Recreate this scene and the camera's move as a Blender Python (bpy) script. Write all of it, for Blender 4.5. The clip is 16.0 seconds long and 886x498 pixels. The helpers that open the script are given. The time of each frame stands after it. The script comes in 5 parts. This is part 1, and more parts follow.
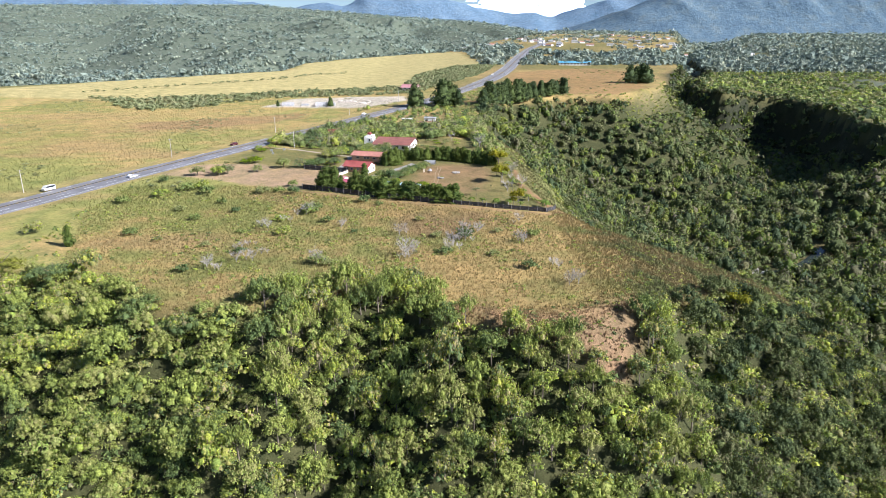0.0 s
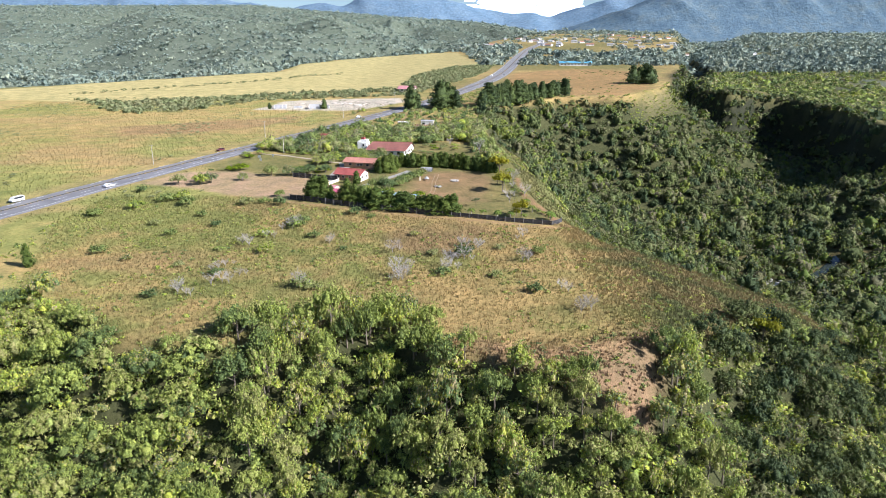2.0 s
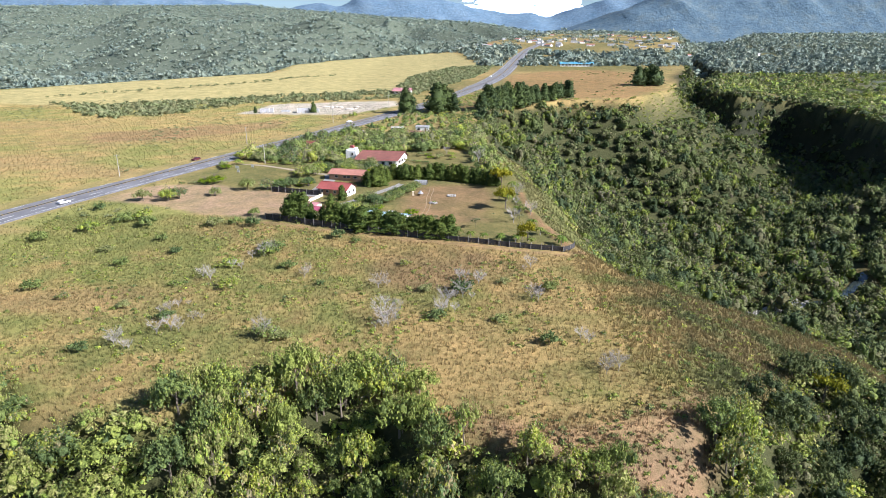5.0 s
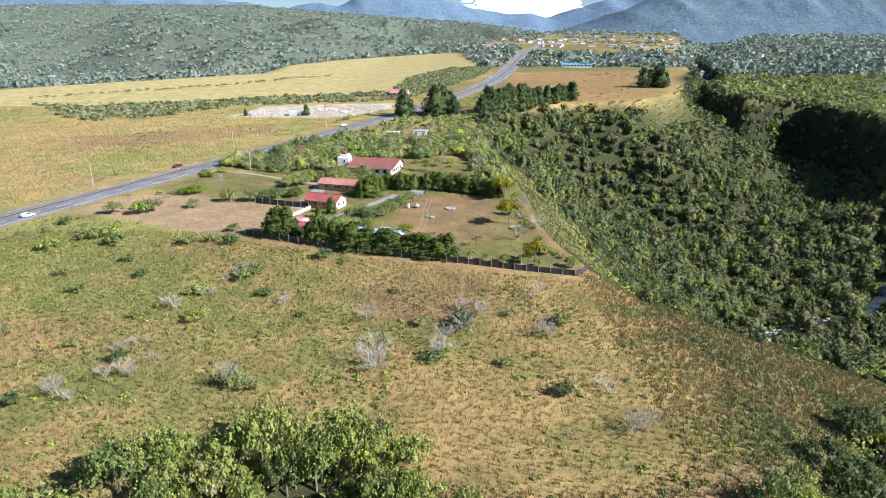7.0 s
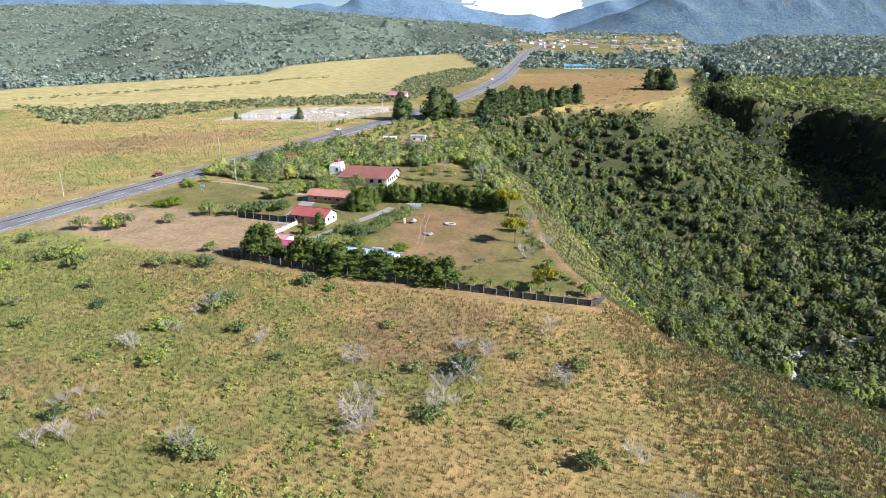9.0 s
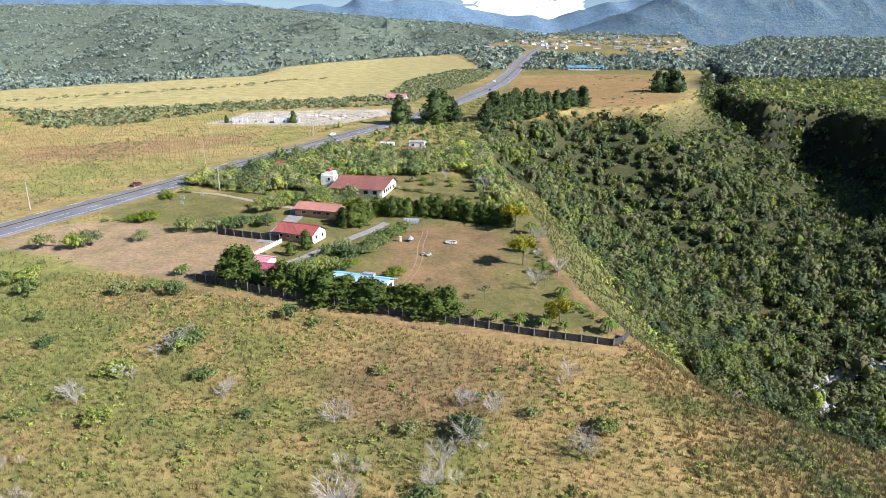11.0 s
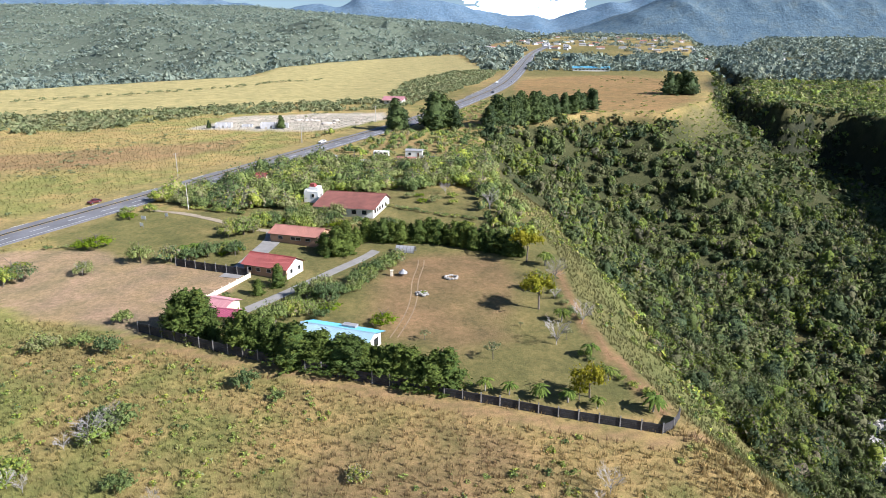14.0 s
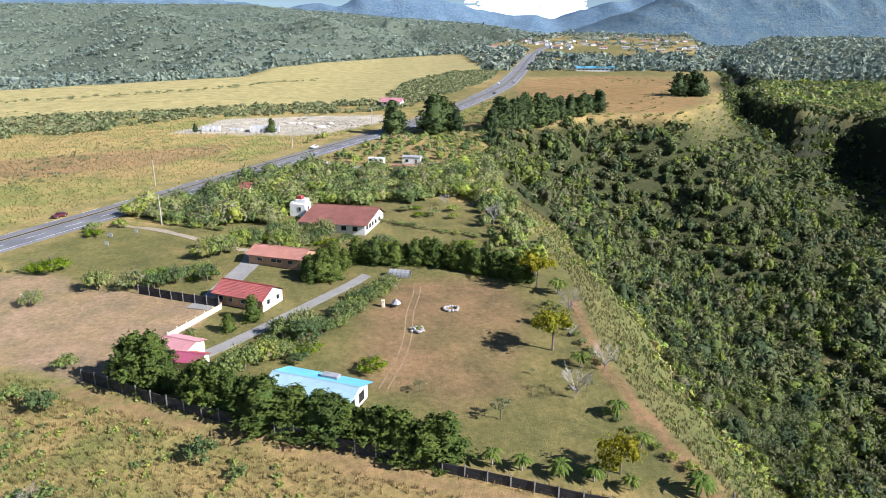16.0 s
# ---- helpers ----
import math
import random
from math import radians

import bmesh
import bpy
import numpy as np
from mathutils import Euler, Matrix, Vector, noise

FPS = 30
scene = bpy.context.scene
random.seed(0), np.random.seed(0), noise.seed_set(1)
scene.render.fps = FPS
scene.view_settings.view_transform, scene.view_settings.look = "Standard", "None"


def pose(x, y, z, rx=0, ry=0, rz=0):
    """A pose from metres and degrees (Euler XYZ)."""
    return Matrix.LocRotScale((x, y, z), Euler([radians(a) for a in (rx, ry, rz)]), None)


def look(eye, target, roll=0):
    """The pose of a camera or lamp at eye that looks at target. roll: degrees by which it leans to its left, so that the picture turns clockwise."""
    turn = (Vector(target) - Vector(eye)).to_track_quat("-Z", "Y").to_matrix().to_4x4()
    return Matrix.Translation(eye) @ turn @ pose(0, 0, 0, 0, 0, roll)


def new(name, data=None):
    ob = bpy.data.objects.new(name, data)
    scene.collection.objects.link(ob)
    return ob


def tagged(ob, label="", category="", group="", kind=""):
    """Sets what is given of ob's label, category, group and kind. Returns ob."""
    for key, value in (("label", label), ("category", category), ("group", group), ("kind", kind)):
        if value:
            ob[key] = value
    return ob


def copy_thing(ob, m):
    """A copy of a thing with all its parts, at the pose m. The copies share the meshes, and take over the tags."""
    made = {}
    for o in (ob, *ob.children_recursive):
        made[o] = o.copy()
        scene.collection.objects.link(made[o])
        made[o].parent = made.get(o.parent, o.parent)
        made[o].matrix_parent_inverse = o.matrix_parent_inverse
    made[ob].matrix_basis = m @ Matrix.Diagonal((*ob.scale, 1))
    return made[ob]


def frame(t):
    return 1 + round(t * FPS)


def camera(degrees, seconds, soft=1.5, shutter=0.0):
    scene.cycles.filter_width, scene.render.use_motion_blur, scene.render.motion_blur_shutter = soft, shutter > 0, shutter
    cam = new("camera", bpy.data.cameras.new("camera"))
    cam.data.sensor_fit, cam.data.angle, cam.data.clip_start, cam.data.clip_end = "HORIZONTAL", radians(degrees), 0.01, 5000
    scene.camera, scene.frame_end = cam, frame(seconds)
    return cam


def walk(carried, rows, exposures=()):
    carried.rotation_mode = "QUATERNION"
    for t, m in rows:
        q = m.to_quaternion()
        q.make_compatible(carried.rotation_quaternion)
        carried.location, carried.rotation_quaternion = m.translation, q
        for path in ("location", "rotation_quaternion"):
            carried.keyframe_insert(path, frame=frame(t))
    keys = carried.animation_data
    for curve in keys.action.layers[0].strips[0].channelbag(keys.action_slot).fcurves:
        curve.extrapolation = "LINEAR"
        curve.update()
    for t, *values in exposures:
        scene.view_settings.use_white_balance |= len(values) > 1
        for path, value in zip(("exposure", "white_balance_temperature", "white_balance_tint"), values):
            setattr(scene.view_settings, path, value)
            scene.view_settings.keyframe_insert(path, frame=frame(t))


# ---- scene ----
cam = camera(69.8, 16.0, soft=0.7)
METRES, EYE, TILT, LEAN, TURN = 160.0, 56.0, -17.2, 0.0, 0.0
ROWS = [
    (0.0, 0.0, 0.0, 0.0, 0.0, 0.0, 0.0),
    (0.5, 0.001, 0.0269, 0.0083, -0.01, 0.01, 0.04),
    (1.0, 0.0018, 0.0542, 0.017, -0.04, 0.01, 0.07),
    (1.5, 0.0028, 0.082, 0.0255, -0.06, 0.02, 0.11),
    (2.0, 0.0037, 0.11, 0.0343, -0.09, 0.02, 0.13),
    (2.5, 0.0046, 0.1386, 0.043, -0.12, 0.02, 0.16),
    (3.0, 0.0056, 0.1676, 0.0519, -0.15, 0.03, 0.19),
    (3.5, 0.0065, 0.1967, 0.061, -0.18, 0.04, 0.2),
    (4.0, 0.0077, 0.2262, 0.07, -0.21, 0.06, 0.21),
    (6.5, 0.0118, 0.3767, 0.1171, -0.35, 0.06, 0.13),
    (7.0, 0.0125, 0.407, 0.1266, -0.36, 0.08, 0.08),
    (7.5, 0.0129, 0.4373, 0.1361, -0.37, 0.1, 0.06),
    (8.0, 0.0134, 0.4677, 0.1457, -0.37, 0.11, 0.04),
    (8.5, 0.014, 0.4981, 0.1551, -0.37, 0.13, 0.01),
    (9.0, 0.0146, 0.5286, 0.1644, -0.37, 0.15, -0.02),
    (11.5, 0.0174, 0.6799, 0.2113, -0.3, 0.23, -0.13),
    (12.0, 0.018, 0.7103, 0.2207, -0.28, 0.23, -0.13),
    (12.5, 0.0186, 0.7408, 0.23, -0.28, 0.24, -0.15),
    (13.0, 0.0192, 0.7711, 0.2394, -0.26, 0.24, -0.15),
    (13.5, 0.0197, 0.8016, 0.2488, -0.27, 0.24, -0.15),
    (14.0, 0.0201, 0.8326, 0.2581, -0.27, 0.25, -0.17),
    (14.5, 0.0209, 0.8631, 0.2676, -0.26, 0.23, -0.17),
    (15.0, 0.0209, 0.8944, 0.2769, -0.27, 0.23, -0.19),
    (15.5, 0.0221, 0.9242, 0.2866, -0.25, 0.22, -0.2),
    (16.0, 0.0225, 0.9548, 0.2961, -0.25, 0.22, -0.22),
]
walk(cam, [(t, pose(0, 0, EYE, TILT, LEAN, TURN) @ pose(METRES * x, METRES * y, METRES * z, 90 + pitch, roll, yaw)) for t, x, y, z, yaw, pitch, roll in ROWS],
     [(0.0, 1.18, 5900, 15), (16.0, 1.0, 5900, 14)])

# ---- light ----
SUN_TO = Vector((0.86, -0.36, 0.0)).normalized()
SUN_UP = radians(33)
world = bpy.data.worlds.new("world")
scene.world = world
world.use_nodes = True
wn = world.node_tree
wn.nodes.clear()
w_out = wn.nodes.new("ShaderNodeOutputWorld")
w_bg = wn.nodes.new("ShaderNodeBackground")
w_sky = wn.nodes.new("ShaderNodeTexSky")
w_sky.sky_type = "NISHITA"
w_sky.sun_disc = False
w_sky.sun_elevation = SUN_UP
w_sky.sun_rotation = math.atan2(SUN_TO.x, SUN_TO.y)
w_sky.air_density = 1.0
w_sky.dust_density = 0.25
w_sky.ozone_density = 2.5
w_sky.altitude = 1000
w_bg.inputs["Strength"].default_value = 0.05
wn.links.new(w_sky.outputs[0], w_bg.inputs[0])
wn.links.new(w_bg.outputs[0], w_out.inputs[0])
sun_data = bpy.data.lights.new("sun", "SUN")
sun_data.energy = 5.0
sun_data.angle = radians(0.53)
sun_data.color = (1.0, 0.95, 0.88)
sun = new("sun", sun_data)
sun.matrix_world = look((0, 0, 0), (-SUN_TO.x * math.cos(SUN_UP), -SUN_TO.y * math.cos(SUN_UP), -math.sin(SUN_UP)))


# ---- materials ----
def nodes_of(name):
    m = bpy.data.materials.new(name)
    m.use_nodes = True
    nt = m.node_tree
    return m, nt, nt.nodes["Principled BSDF"]


def noise_node(nt, scale, detail=4.0, rough=0.6, vec=None):
    n = nt.nodes.new("ShaderNodeTexNoise")
    n.inputs["Scale"].default_value = scale
    n.inputs["Detail"].default_value = detail
    n.inputs["Roughness"].default_value = rough
    if vec is None:
        g = nt.nodes.new("ShaderNodeNewGeometry")
        vec = g.outputs["Position"]
    nt.links.new(vec, n.inputs["Vector"])
    return n.outputs["Fac"]


def ramp(nt, fac, stops):
    r = nt.nodes.new("ShaderNodeValToRGB")
    e = r.color_ramp.elements
    while len(e) < len(stops):
        e.new(0.5)
    for k, (p, c) in zip(e, stops):
        k.position, k.color = p, (*c, 1)
    nt.links.new(fac, r.inputs[0])
    return r.outputs[0]


def mix(nt, kind, fac, a, b):
    m = nt.nodes.new("ShaderNodeMix")
    m.data_type, m.blend_type = "RGBA", kind
    for sock, v in ((m.inputs[0], fac), (m.inputs[6], a), (m.inputs[7], b)):
        if isinstance(v, (int, float)):
            sock.default_value = v
        elif isinstance(v, tuple):
            sock.default_value = (*v, 1)
        else:
            nt.links.new(v, sock)
    return m.outputs[2]


def math_node(nt, op, a, b=0.0):
    m = nt.nodes.new("ShaderNodeMath")
    m.operation = op
    for sock, v in ((m.inputs[0], a), (m.inputs[1], b)):
        if isinstance(v, (int, float)):
            sock.default_value = v
        else:
            nt.links.new(v, sock)
    return m.outputs[0]


def bump(nt, bsdf, fac, strength, dist):
    b = nt.nodes.new("ShaderNodeBump")
    b.inputs["Strength"].default_value = strength
    b.inputs["Distance"].default_value = dist
    nt.links.new(fac, b.inputs["Height"])
    nt.links.new(b.outputs[0], bsdf.inputs["Normal"])


def surface(name, col, var=0.25, scale=2.0, rough=0.8, metal=0.0, bump_d=0.01, fine=12.0):
    """A plain surface with stains at a large and grain at a small scale."""
    m, nt, b = nodes_of(name)
    big = noise_node(nt, scale * 0.25, 5)
    small = noise_node(nt, fine, 3)
    c = mix(nt, "MULTIPLY", 1.0, col, ramp(nt, big, [(0.3, (1 - var,) * 3), (0.7, (1 + var,) * 3)]))
    c = mix(nt, "MULTIPLY", 1.0, c, ramp(nt, small, [(0.3, (1 - var * 0.6,) * 3), (0.7, (1 + var * 0.6,) * 3)]))
    nt.links.new(c, b.inputs["Base Color"])
    b.inputs["Roughness"].default_value = rough
    b.inputs["Metallic"].default_value = metal
    if bump_d:
        bump(nt, b, small, 0.6, bump_d)
    return m


def leaf_material(name, stops, trans=0.3, spread=0.22, grain=3.2, gain=0.5):
    """Foliage: the plant's tone picks its green, each leaf varies about it."""
    m, nt, b = nodes_of(name)
    at = nt.nodes.new("ShaderNodeAttribute")
    at.attribute_name = "tone"
    oi = nt.nodes.new("ShaderNodeObjectInfo")
    ge = nt.nodes.new("ShaderNodeNewGeometry")
    t = math_node(nt, "FRACT", math_node(nt, "ADD", at.outputs["Fac"], oi.outputs["Random"]))
    t = math_node(nt, "ADD", t, math_node(nt, "MULTIPLY", math_node(nt, "SUBTRACT", ge.outputs["Random Per Island"], 0.5), spread))
    c = ramp(nt, t, stops)
    v = math_node(nt, "ADD", math_node(nt, "MULTIPLY", ge.outputs["Random Per Island"], gain * 0.5), gain * 1.15)
    fine_n = noise_node(nt, grain, 4, 0.75)
    rmp = nt.nodes.new("ShaderNodeMapRange")
    rmp.inputs[1].default_value, rmp.inputs[2].default_value, rmp.inputs[3].default_value, rmp.inputs[4].default_value = 0.34, 0.66, 0.6, 1.5
    nt.links.new(fine_n, rmp.inputs[0])
    v = math_node(nt, "MULTIPLY", v, rmp.outputs[0])
    bump(nt, b, fine_n, 1.0, 0.9 / grain)
    hs = nt.nodes.new("ShaderNodeHueSaturation")
    hs.inputs["Hue"].default_value = 0.497
    hs.inputs["Saturation"].default_value = 1.1
    nt.links.new(v, hs.inputs["Value"])
    nt.links.new(c, hs.inputs["Color"])
    nt.links.new(hs.outputs[0], b.inputs["Base Color"])
    b.inputs["Roughness"].default_value = 0.7
    b.inputs["Specular IOR Level"].default_value = 0.15
    tr = nt.nodes.new("ShaderNodeBsdfTranslucent")
    nt.links.new(hs.outputs[0], tr.inputs["Color"])
    mx = nt.nodes.new("ShaderNodeMixShader")
    mx.inputs[0].default_value = trans
    nt.links.new(b.outputs[0], mx.inputs[1])
    nt.links.new(tr.outputs[0], mx.inputs[2])
    nt.links.new(mx.outputs[0], nt.nodes["Material Output"].inputs["Surface"])
    return m


WOODS = [(0.0, (0.10, 0.145, 0.065)), (0.22, (0.16, 0.205, 0.08)), (0.42, (0.23, 0.28, 0.095)), (0.6, (0.27, 0.265, 0.14)),
         (0.74, (0.20, 0.28, 0.08)), (0.86, (0.35, 0.39, 0.09)), (0.95, (0.31, 0.26, 0.18)), (1.0, (0.12, 0.17, 0.08))]
M_LEAF = leaf_material("broadleaf", WOODS, 0.26, 0.22, 3.2, 0.7)
# the woods greens lightened and yellowed: sunlight on the slope put into the colour
LIT_GREENS = [(0.0, (0.13, 0.18, 0.075)), (0.2, (0.21, 0.26, 0.085)), (0.4, (0.30, 0.35, 0.10)), (0.58, (0.34, 0.33, 0.15)),
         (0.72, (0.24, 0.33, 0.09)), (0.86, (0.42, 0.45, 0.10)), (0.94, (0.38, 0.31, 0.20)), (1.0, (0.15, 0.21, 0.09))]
M_LEAF_LIT = leaf_material("lit_slope_leaves", LIT_GREENS, 0.26, 0.3, 3.2, 0.67)
# the woods greens darkened: the shade of the gorge put into the colour
SHADED_GREENS = [(0.0, (0.075, 0.11, 0.055)), (0.25, (0.115, 0.15, 0.065)), (0.45, (0.16, 0.195, 0.075)), (0.62, (0.20, 0.195, 0.11)),
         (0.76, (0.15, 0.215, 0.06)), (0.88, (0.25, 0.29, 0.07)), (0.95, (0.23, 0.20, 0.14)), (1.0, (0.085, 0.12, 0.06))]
M_LEAF_SHADED = leaf_material("shaded_gorge_leaves", SHADED_GREENS, 0.2, 0.26, 2.2, 0.52)
# far greens lightened and blued: the haze of distance is in the colour
M_HAZED_LEAF = leaf_material("hazed_far_foliage", [(0.0, (0.115, 0.15, 0.135)), (0.35, (0.145, 0.18, 0.15)), (0.65, (0.175, 0.205, 0.165)), (0.85, (0.215, 0.235, 0.17)), (1.0, (0.12, 0.155, 0.14))], 0.15, 0.45, 0.35, 1.0)
M_BARK = surface("bark", (0.16, 0.13, 0.10), 0.35, 2.0, 0.9, 0, 0.03)
M_DRY = surface("dry_twigs", (0.36, 0.33, 0.30), 0.25, 2.0, 0.9, 0, 0)


# ---- shapes ----
def lattice(ix, iy, seed):
    h = (ix.astype(np.int64) * 374761393 + iy.astype(np.int64) * 668265263 + seed * 974634777) & 0xFFFFFFFF
    h = ((h ^ (h >> 13)) * 1274126177) & 0xFFFFFFFF
    return ((h ^ (h >> 16)) & 0xFFFF) / 65535.0


def vnoise(x, y, size, seed=0, octaves=3):
    """Smooth noise from -1 to 1 over the plan."""
    x, y = np.asarray(x, float), np.asarray(y, float)
    total, amp, norm = 0.0, 1.0, 0.0
    for o in range(octaves):
        u, v = x / size * 2 ** o, y / size * 2 ** o
        iu, iv = np.floor(u), np.floor(v)
        fu, fv = u - iu, v - iv
        fu, fv = fu * fu * (3 - 2 * fu), fv * fv * (3 - 2 * fv)
        a, b = lattice(iu, iv, seed + o), lattice(iu + 1, iv, seed + o)
        c, d = lattice(iu, iv + 1, seed + o), lattice(iu + 1, iv + 1, seed + o)
        total = total + amp * ((a * (1 - fu) + b * fu) * (1 - fv) + (c * (1 - fu) + d * fu) * fv)
        norm += amp
        amp *= 0.5
    return total / norm * 2 - 1


def sdist(poly, x, y):
    """Distance from a closed outline in the plan; negative inside."""
    x, y = np.asarray(x, float), np.asarray(y, float)
    best = np.full(x.shape, 1e9)
    inside = np.zeros(x.shape, bool)
    for (x0, y0), (x1, y1) in zip(poly, poly[1:] + poly[:1]):
        ex, ey = x1 - x0, y1 - y0
        t = np.clip(((x - x0) * ex + (y - y0) * ey) / (ex * ex + ey * ey), 0, 1)
        best = np.minimum(best, np.hypot(x - x0 - t * ex, y - y0 - t * ey))
        if y0 != y1:
            inside ^= ((y0 > y) != (y1 > y)) & (x < x0 + (y - y0) / (y1 - y0) * ex)
    return np.where(inside, -best, best)


def near_line(line, x, y):
    """Distance from an open line in the plan."""
    x, y = np.asarray(x, float), np.asarray(y, float)
    best = np.full(x.shape, 1e9)
    for (x0, y0), (x1, y1) in zip(line, line[1:]):
        ex, ey = x1 - x0, y1 - y0
        t = np.clip(((x - x0) * ex + (y - y0) * ey) / (ex * ex + ey * ey), 0, 1)
        best = np.minimum(best, np.hypot(x - x0 - t * ex, y - y0 - t * ey))
    return best


def smooth(a, b, v):
    t = np.clip((v - a) / (b - a), 0, 1)
    return t * t * (3 - 2 * t)


# ---- the lie of the land ----
PLATEAU = [(-900, 250), (-400, 190), (-200, 172), (-129, 168), (-100, 163), (-84, 158), (-69, 146), (-46, 144), (-36, 150), (-20, 156), (-6, 152), (4, 141),
           (16, 138), (30, 138), (48, 146), (60, 154), (72, 165), (88, 175), (106, 182), (128, 184), (128, 194), (106, 199), (84, 201), (64, 203), (51, 210), (43, 228), (37, 250), (34, 270), (35, 300), (33, 330), (29, 360),
           (25, 390), (25, 440), (24, 490), (34, 512), (62, 545), (100, 572), (158, 579), (215, 652), (282, 804), (341, 961), (420, 1250), (600, 1700),
           (900, 2600), (500, 2800), (200, 2000), (60, 1500), (30, 1375), (-71, 1244), (-175, 1110), (-216, 1017), (-213, 881), (-290, 803), (-369, 714), (-520, 600), (-900, 420)]
FAR_BANK = [(400, 1000), (300, 800), (268, 700), (292, 674), (330, 704), (360, 702), (374, 655), (368, 600), (352, 545), (346, 502), (366, 462), (420, 424), (600, 330), (1500, 150), (3000, 600), (3000, 2600), (1200, 2600), (700, 1700), (470, 1250)]
ROAD = [(-320, -60), (-240, 85), (-164, 229), (-146, 277), (-120, 331), (-104, 364), (-75, 424), (-47, 479), (-20, 530), (10, 606), (35, 680), (56, 752), (77, 845), (115, 1060), (153, 1275), (190, 1460), (260, 1700)]
PLATEAU_Y = [-400, 0, 100, 150, 223, 300, 400, 490, 660, 950, 1300, 1650, 2300, 5000]
PLATEAU_Z = [-20, -8, -5, -2.5, 0.5, 4, 9, 14.5, 23.5, 36, 55, 78, 115, 230]


def level(y):
    return np.interp(y, PLATEAU_Y, PLATEAU_Z)


def ground_z(x, y):
    x, y = np.asarray(x, float), np.asarray(y, float)
    p = level(y)
    d = sdist(PLATEAU, x, y)
    rough = np.clip(np.abs(d) / 14, 0, 1) * (d > 0)
    g = d + rough * (7 * vnoise(x, y, 34, 3, 2) + 2.2 * vnoise(x, y, 9, 8, 2))
    g = np.maximum(g, 0)
    front = smooth(200, 150, y) * (x < 140) * smooth(-500, -300, x)
    right = smooth(20, 60, x) * (1 - front)
    cliff = smooth(520, 600, y) * smooth(60, 110, x) * smooth(900, 700, y)
    spur = smooth(38, 70, x) * smooth(240, 200, y)
    drop_front = np.interp(g, [0, 3, 12, 40, 95, 170], [0, 2.0, 11, 40, 84, 92])
    drop_right = np.interp(g, [0, 6, 30, 70, 115, 400], [0, 4.0, 26, 52, 69, 72])
    drop_cliff = np.interp(g, [0, 5, 14, 50, 105, 400], [0, 9.0, 20, 42, 66, 70])
    drop_left = np.interp(g, [0, 20, 80, 160, 400], [0, 10.0, 38, 46, 46])
    drop = drop_left * (1 - right) * (1 - front) + right * (drop_right * (1 - cliff) + drop_cliff * cliff) + front * drop_front
    a = p - drop
    # the field leans down along a spur over the gorge
    a = a - np.interp(x, [42, 60, 75, 90, 105, 130, 200], [0, 2.5, 7, 11.5, 17, 32, 40]) * smooth(262, 208, y)
    d2 = sdist(FAR_BANK, x, y)
    g2 = np.maximum(d2 + np.clip(d2 / 10, 0, 1) * 6 * vnoise(x, y, 26, 21, 2), 0)
    side = smooth(490, 455, y)
    drop2 = np.interp(g2, [0, 4, 10, 22, 60, 140], [0, 20.0, 38, 50, 64, 72]) * (1 - side) + side * np.interp(g2, [0, 8, 40, 110, 200, 300], [0, 6.0, 26, 56, 66, 80])
    b = p - 7 - 9 * smooth(280, 350, x) * smooth(1100, 750, y) - 5 * smooth(350, 420, x) * smooth(1100, 750, y) - drop2
    h = np.maximum(a, np.where(d2 < 300, b, -1e3))
    # hills beyond the valley to the west and the far slopes
    yy = np.maximum(y, 200.0)
    bearing = x / yy
    crest = np.interp(bearing, [-0.65, -0.37, -0.27, -0.22, -0.07, 0.063, 0.2], [0.066, 0.066, 0.066, 0.061, 0.05, 0.041, 0.035])
    f = np.clip((yy - 1100) / 2800, 0, 1)
    rise = 56 + yy * (-0.036 + (crest + 0.036) * f ** 0.85)
    ridges = 120 * vnoise(x + 0.4 * y, y, 620, 31, 3) - 70 * np.abs(vnoise(x, y, 340, 37, 2))
    rise = rise + ridges * smooth(900, 1500, yy) * smooth(1.0, 0.75, f) - smooth(3950, 4600, y) * 110
    west = smooth(70, 420, np.maximum(d, 0)) * (y > 150) * smooth(0.22, 0.04, bearing)
    h = h * (1 - west) + rise * west
    h = h + smooth(2300, 4300, y) * smooth(0.0, 0.2, bearing) * 18 * (1 + vnoise(x, y, 900, 44, 2))
    h = h + vnoise(x, y, 22, 51, 2) * 0.35 * smooth(4, -4, near_line(ROAD, x, y) * -1 + 18)
    return h


def solid(name, verts, faces, mat, smooth_faces=False, attrs=None):
    """A mesh object from arrays: verts n x 3, faces m x 3 or m x 4."""
    verts = np.ascontiguousarray(verts, dtype=np.float32)
    faces = np.ascontiguousarray(faces, dtype=np.int32)
    me = bpy.data.meshes.new(name)
    k = faces.shape[1]
    me.vertices.add(len(verts))
    me.vertices.foreach_set("co", verts.ravel())
    me.loops.add(faces.size)
    me.loops.foreach_set("vertex_index", faces.ravel())
    me.polygons.add(len(faces))
    me.polygons.foreach_set("loop_start", np.arange(0, faces.size, k, dtype=np.int32))
    me.polygons.foreach_set("use_smooth", np.full(len(faces), smooth_faces))
    for key, values in (attrs or {}).items():
        if values.ndim == 1:
            me.attributes.new(key, "FLOAT", "POINT").data.foreach_set("value", values.astype(np.float32))
        else:
            me.attributes.new(key, "FLOAT_COLOR", "POINT").data.foreach_set("color", np.c_[values, np.ones(len(values))].astype(np.float32).ravel())
    me.update(calc_edges=True)
    me.validate()
    if mat:
        me.materials.append(mat)
    return new(name, me)


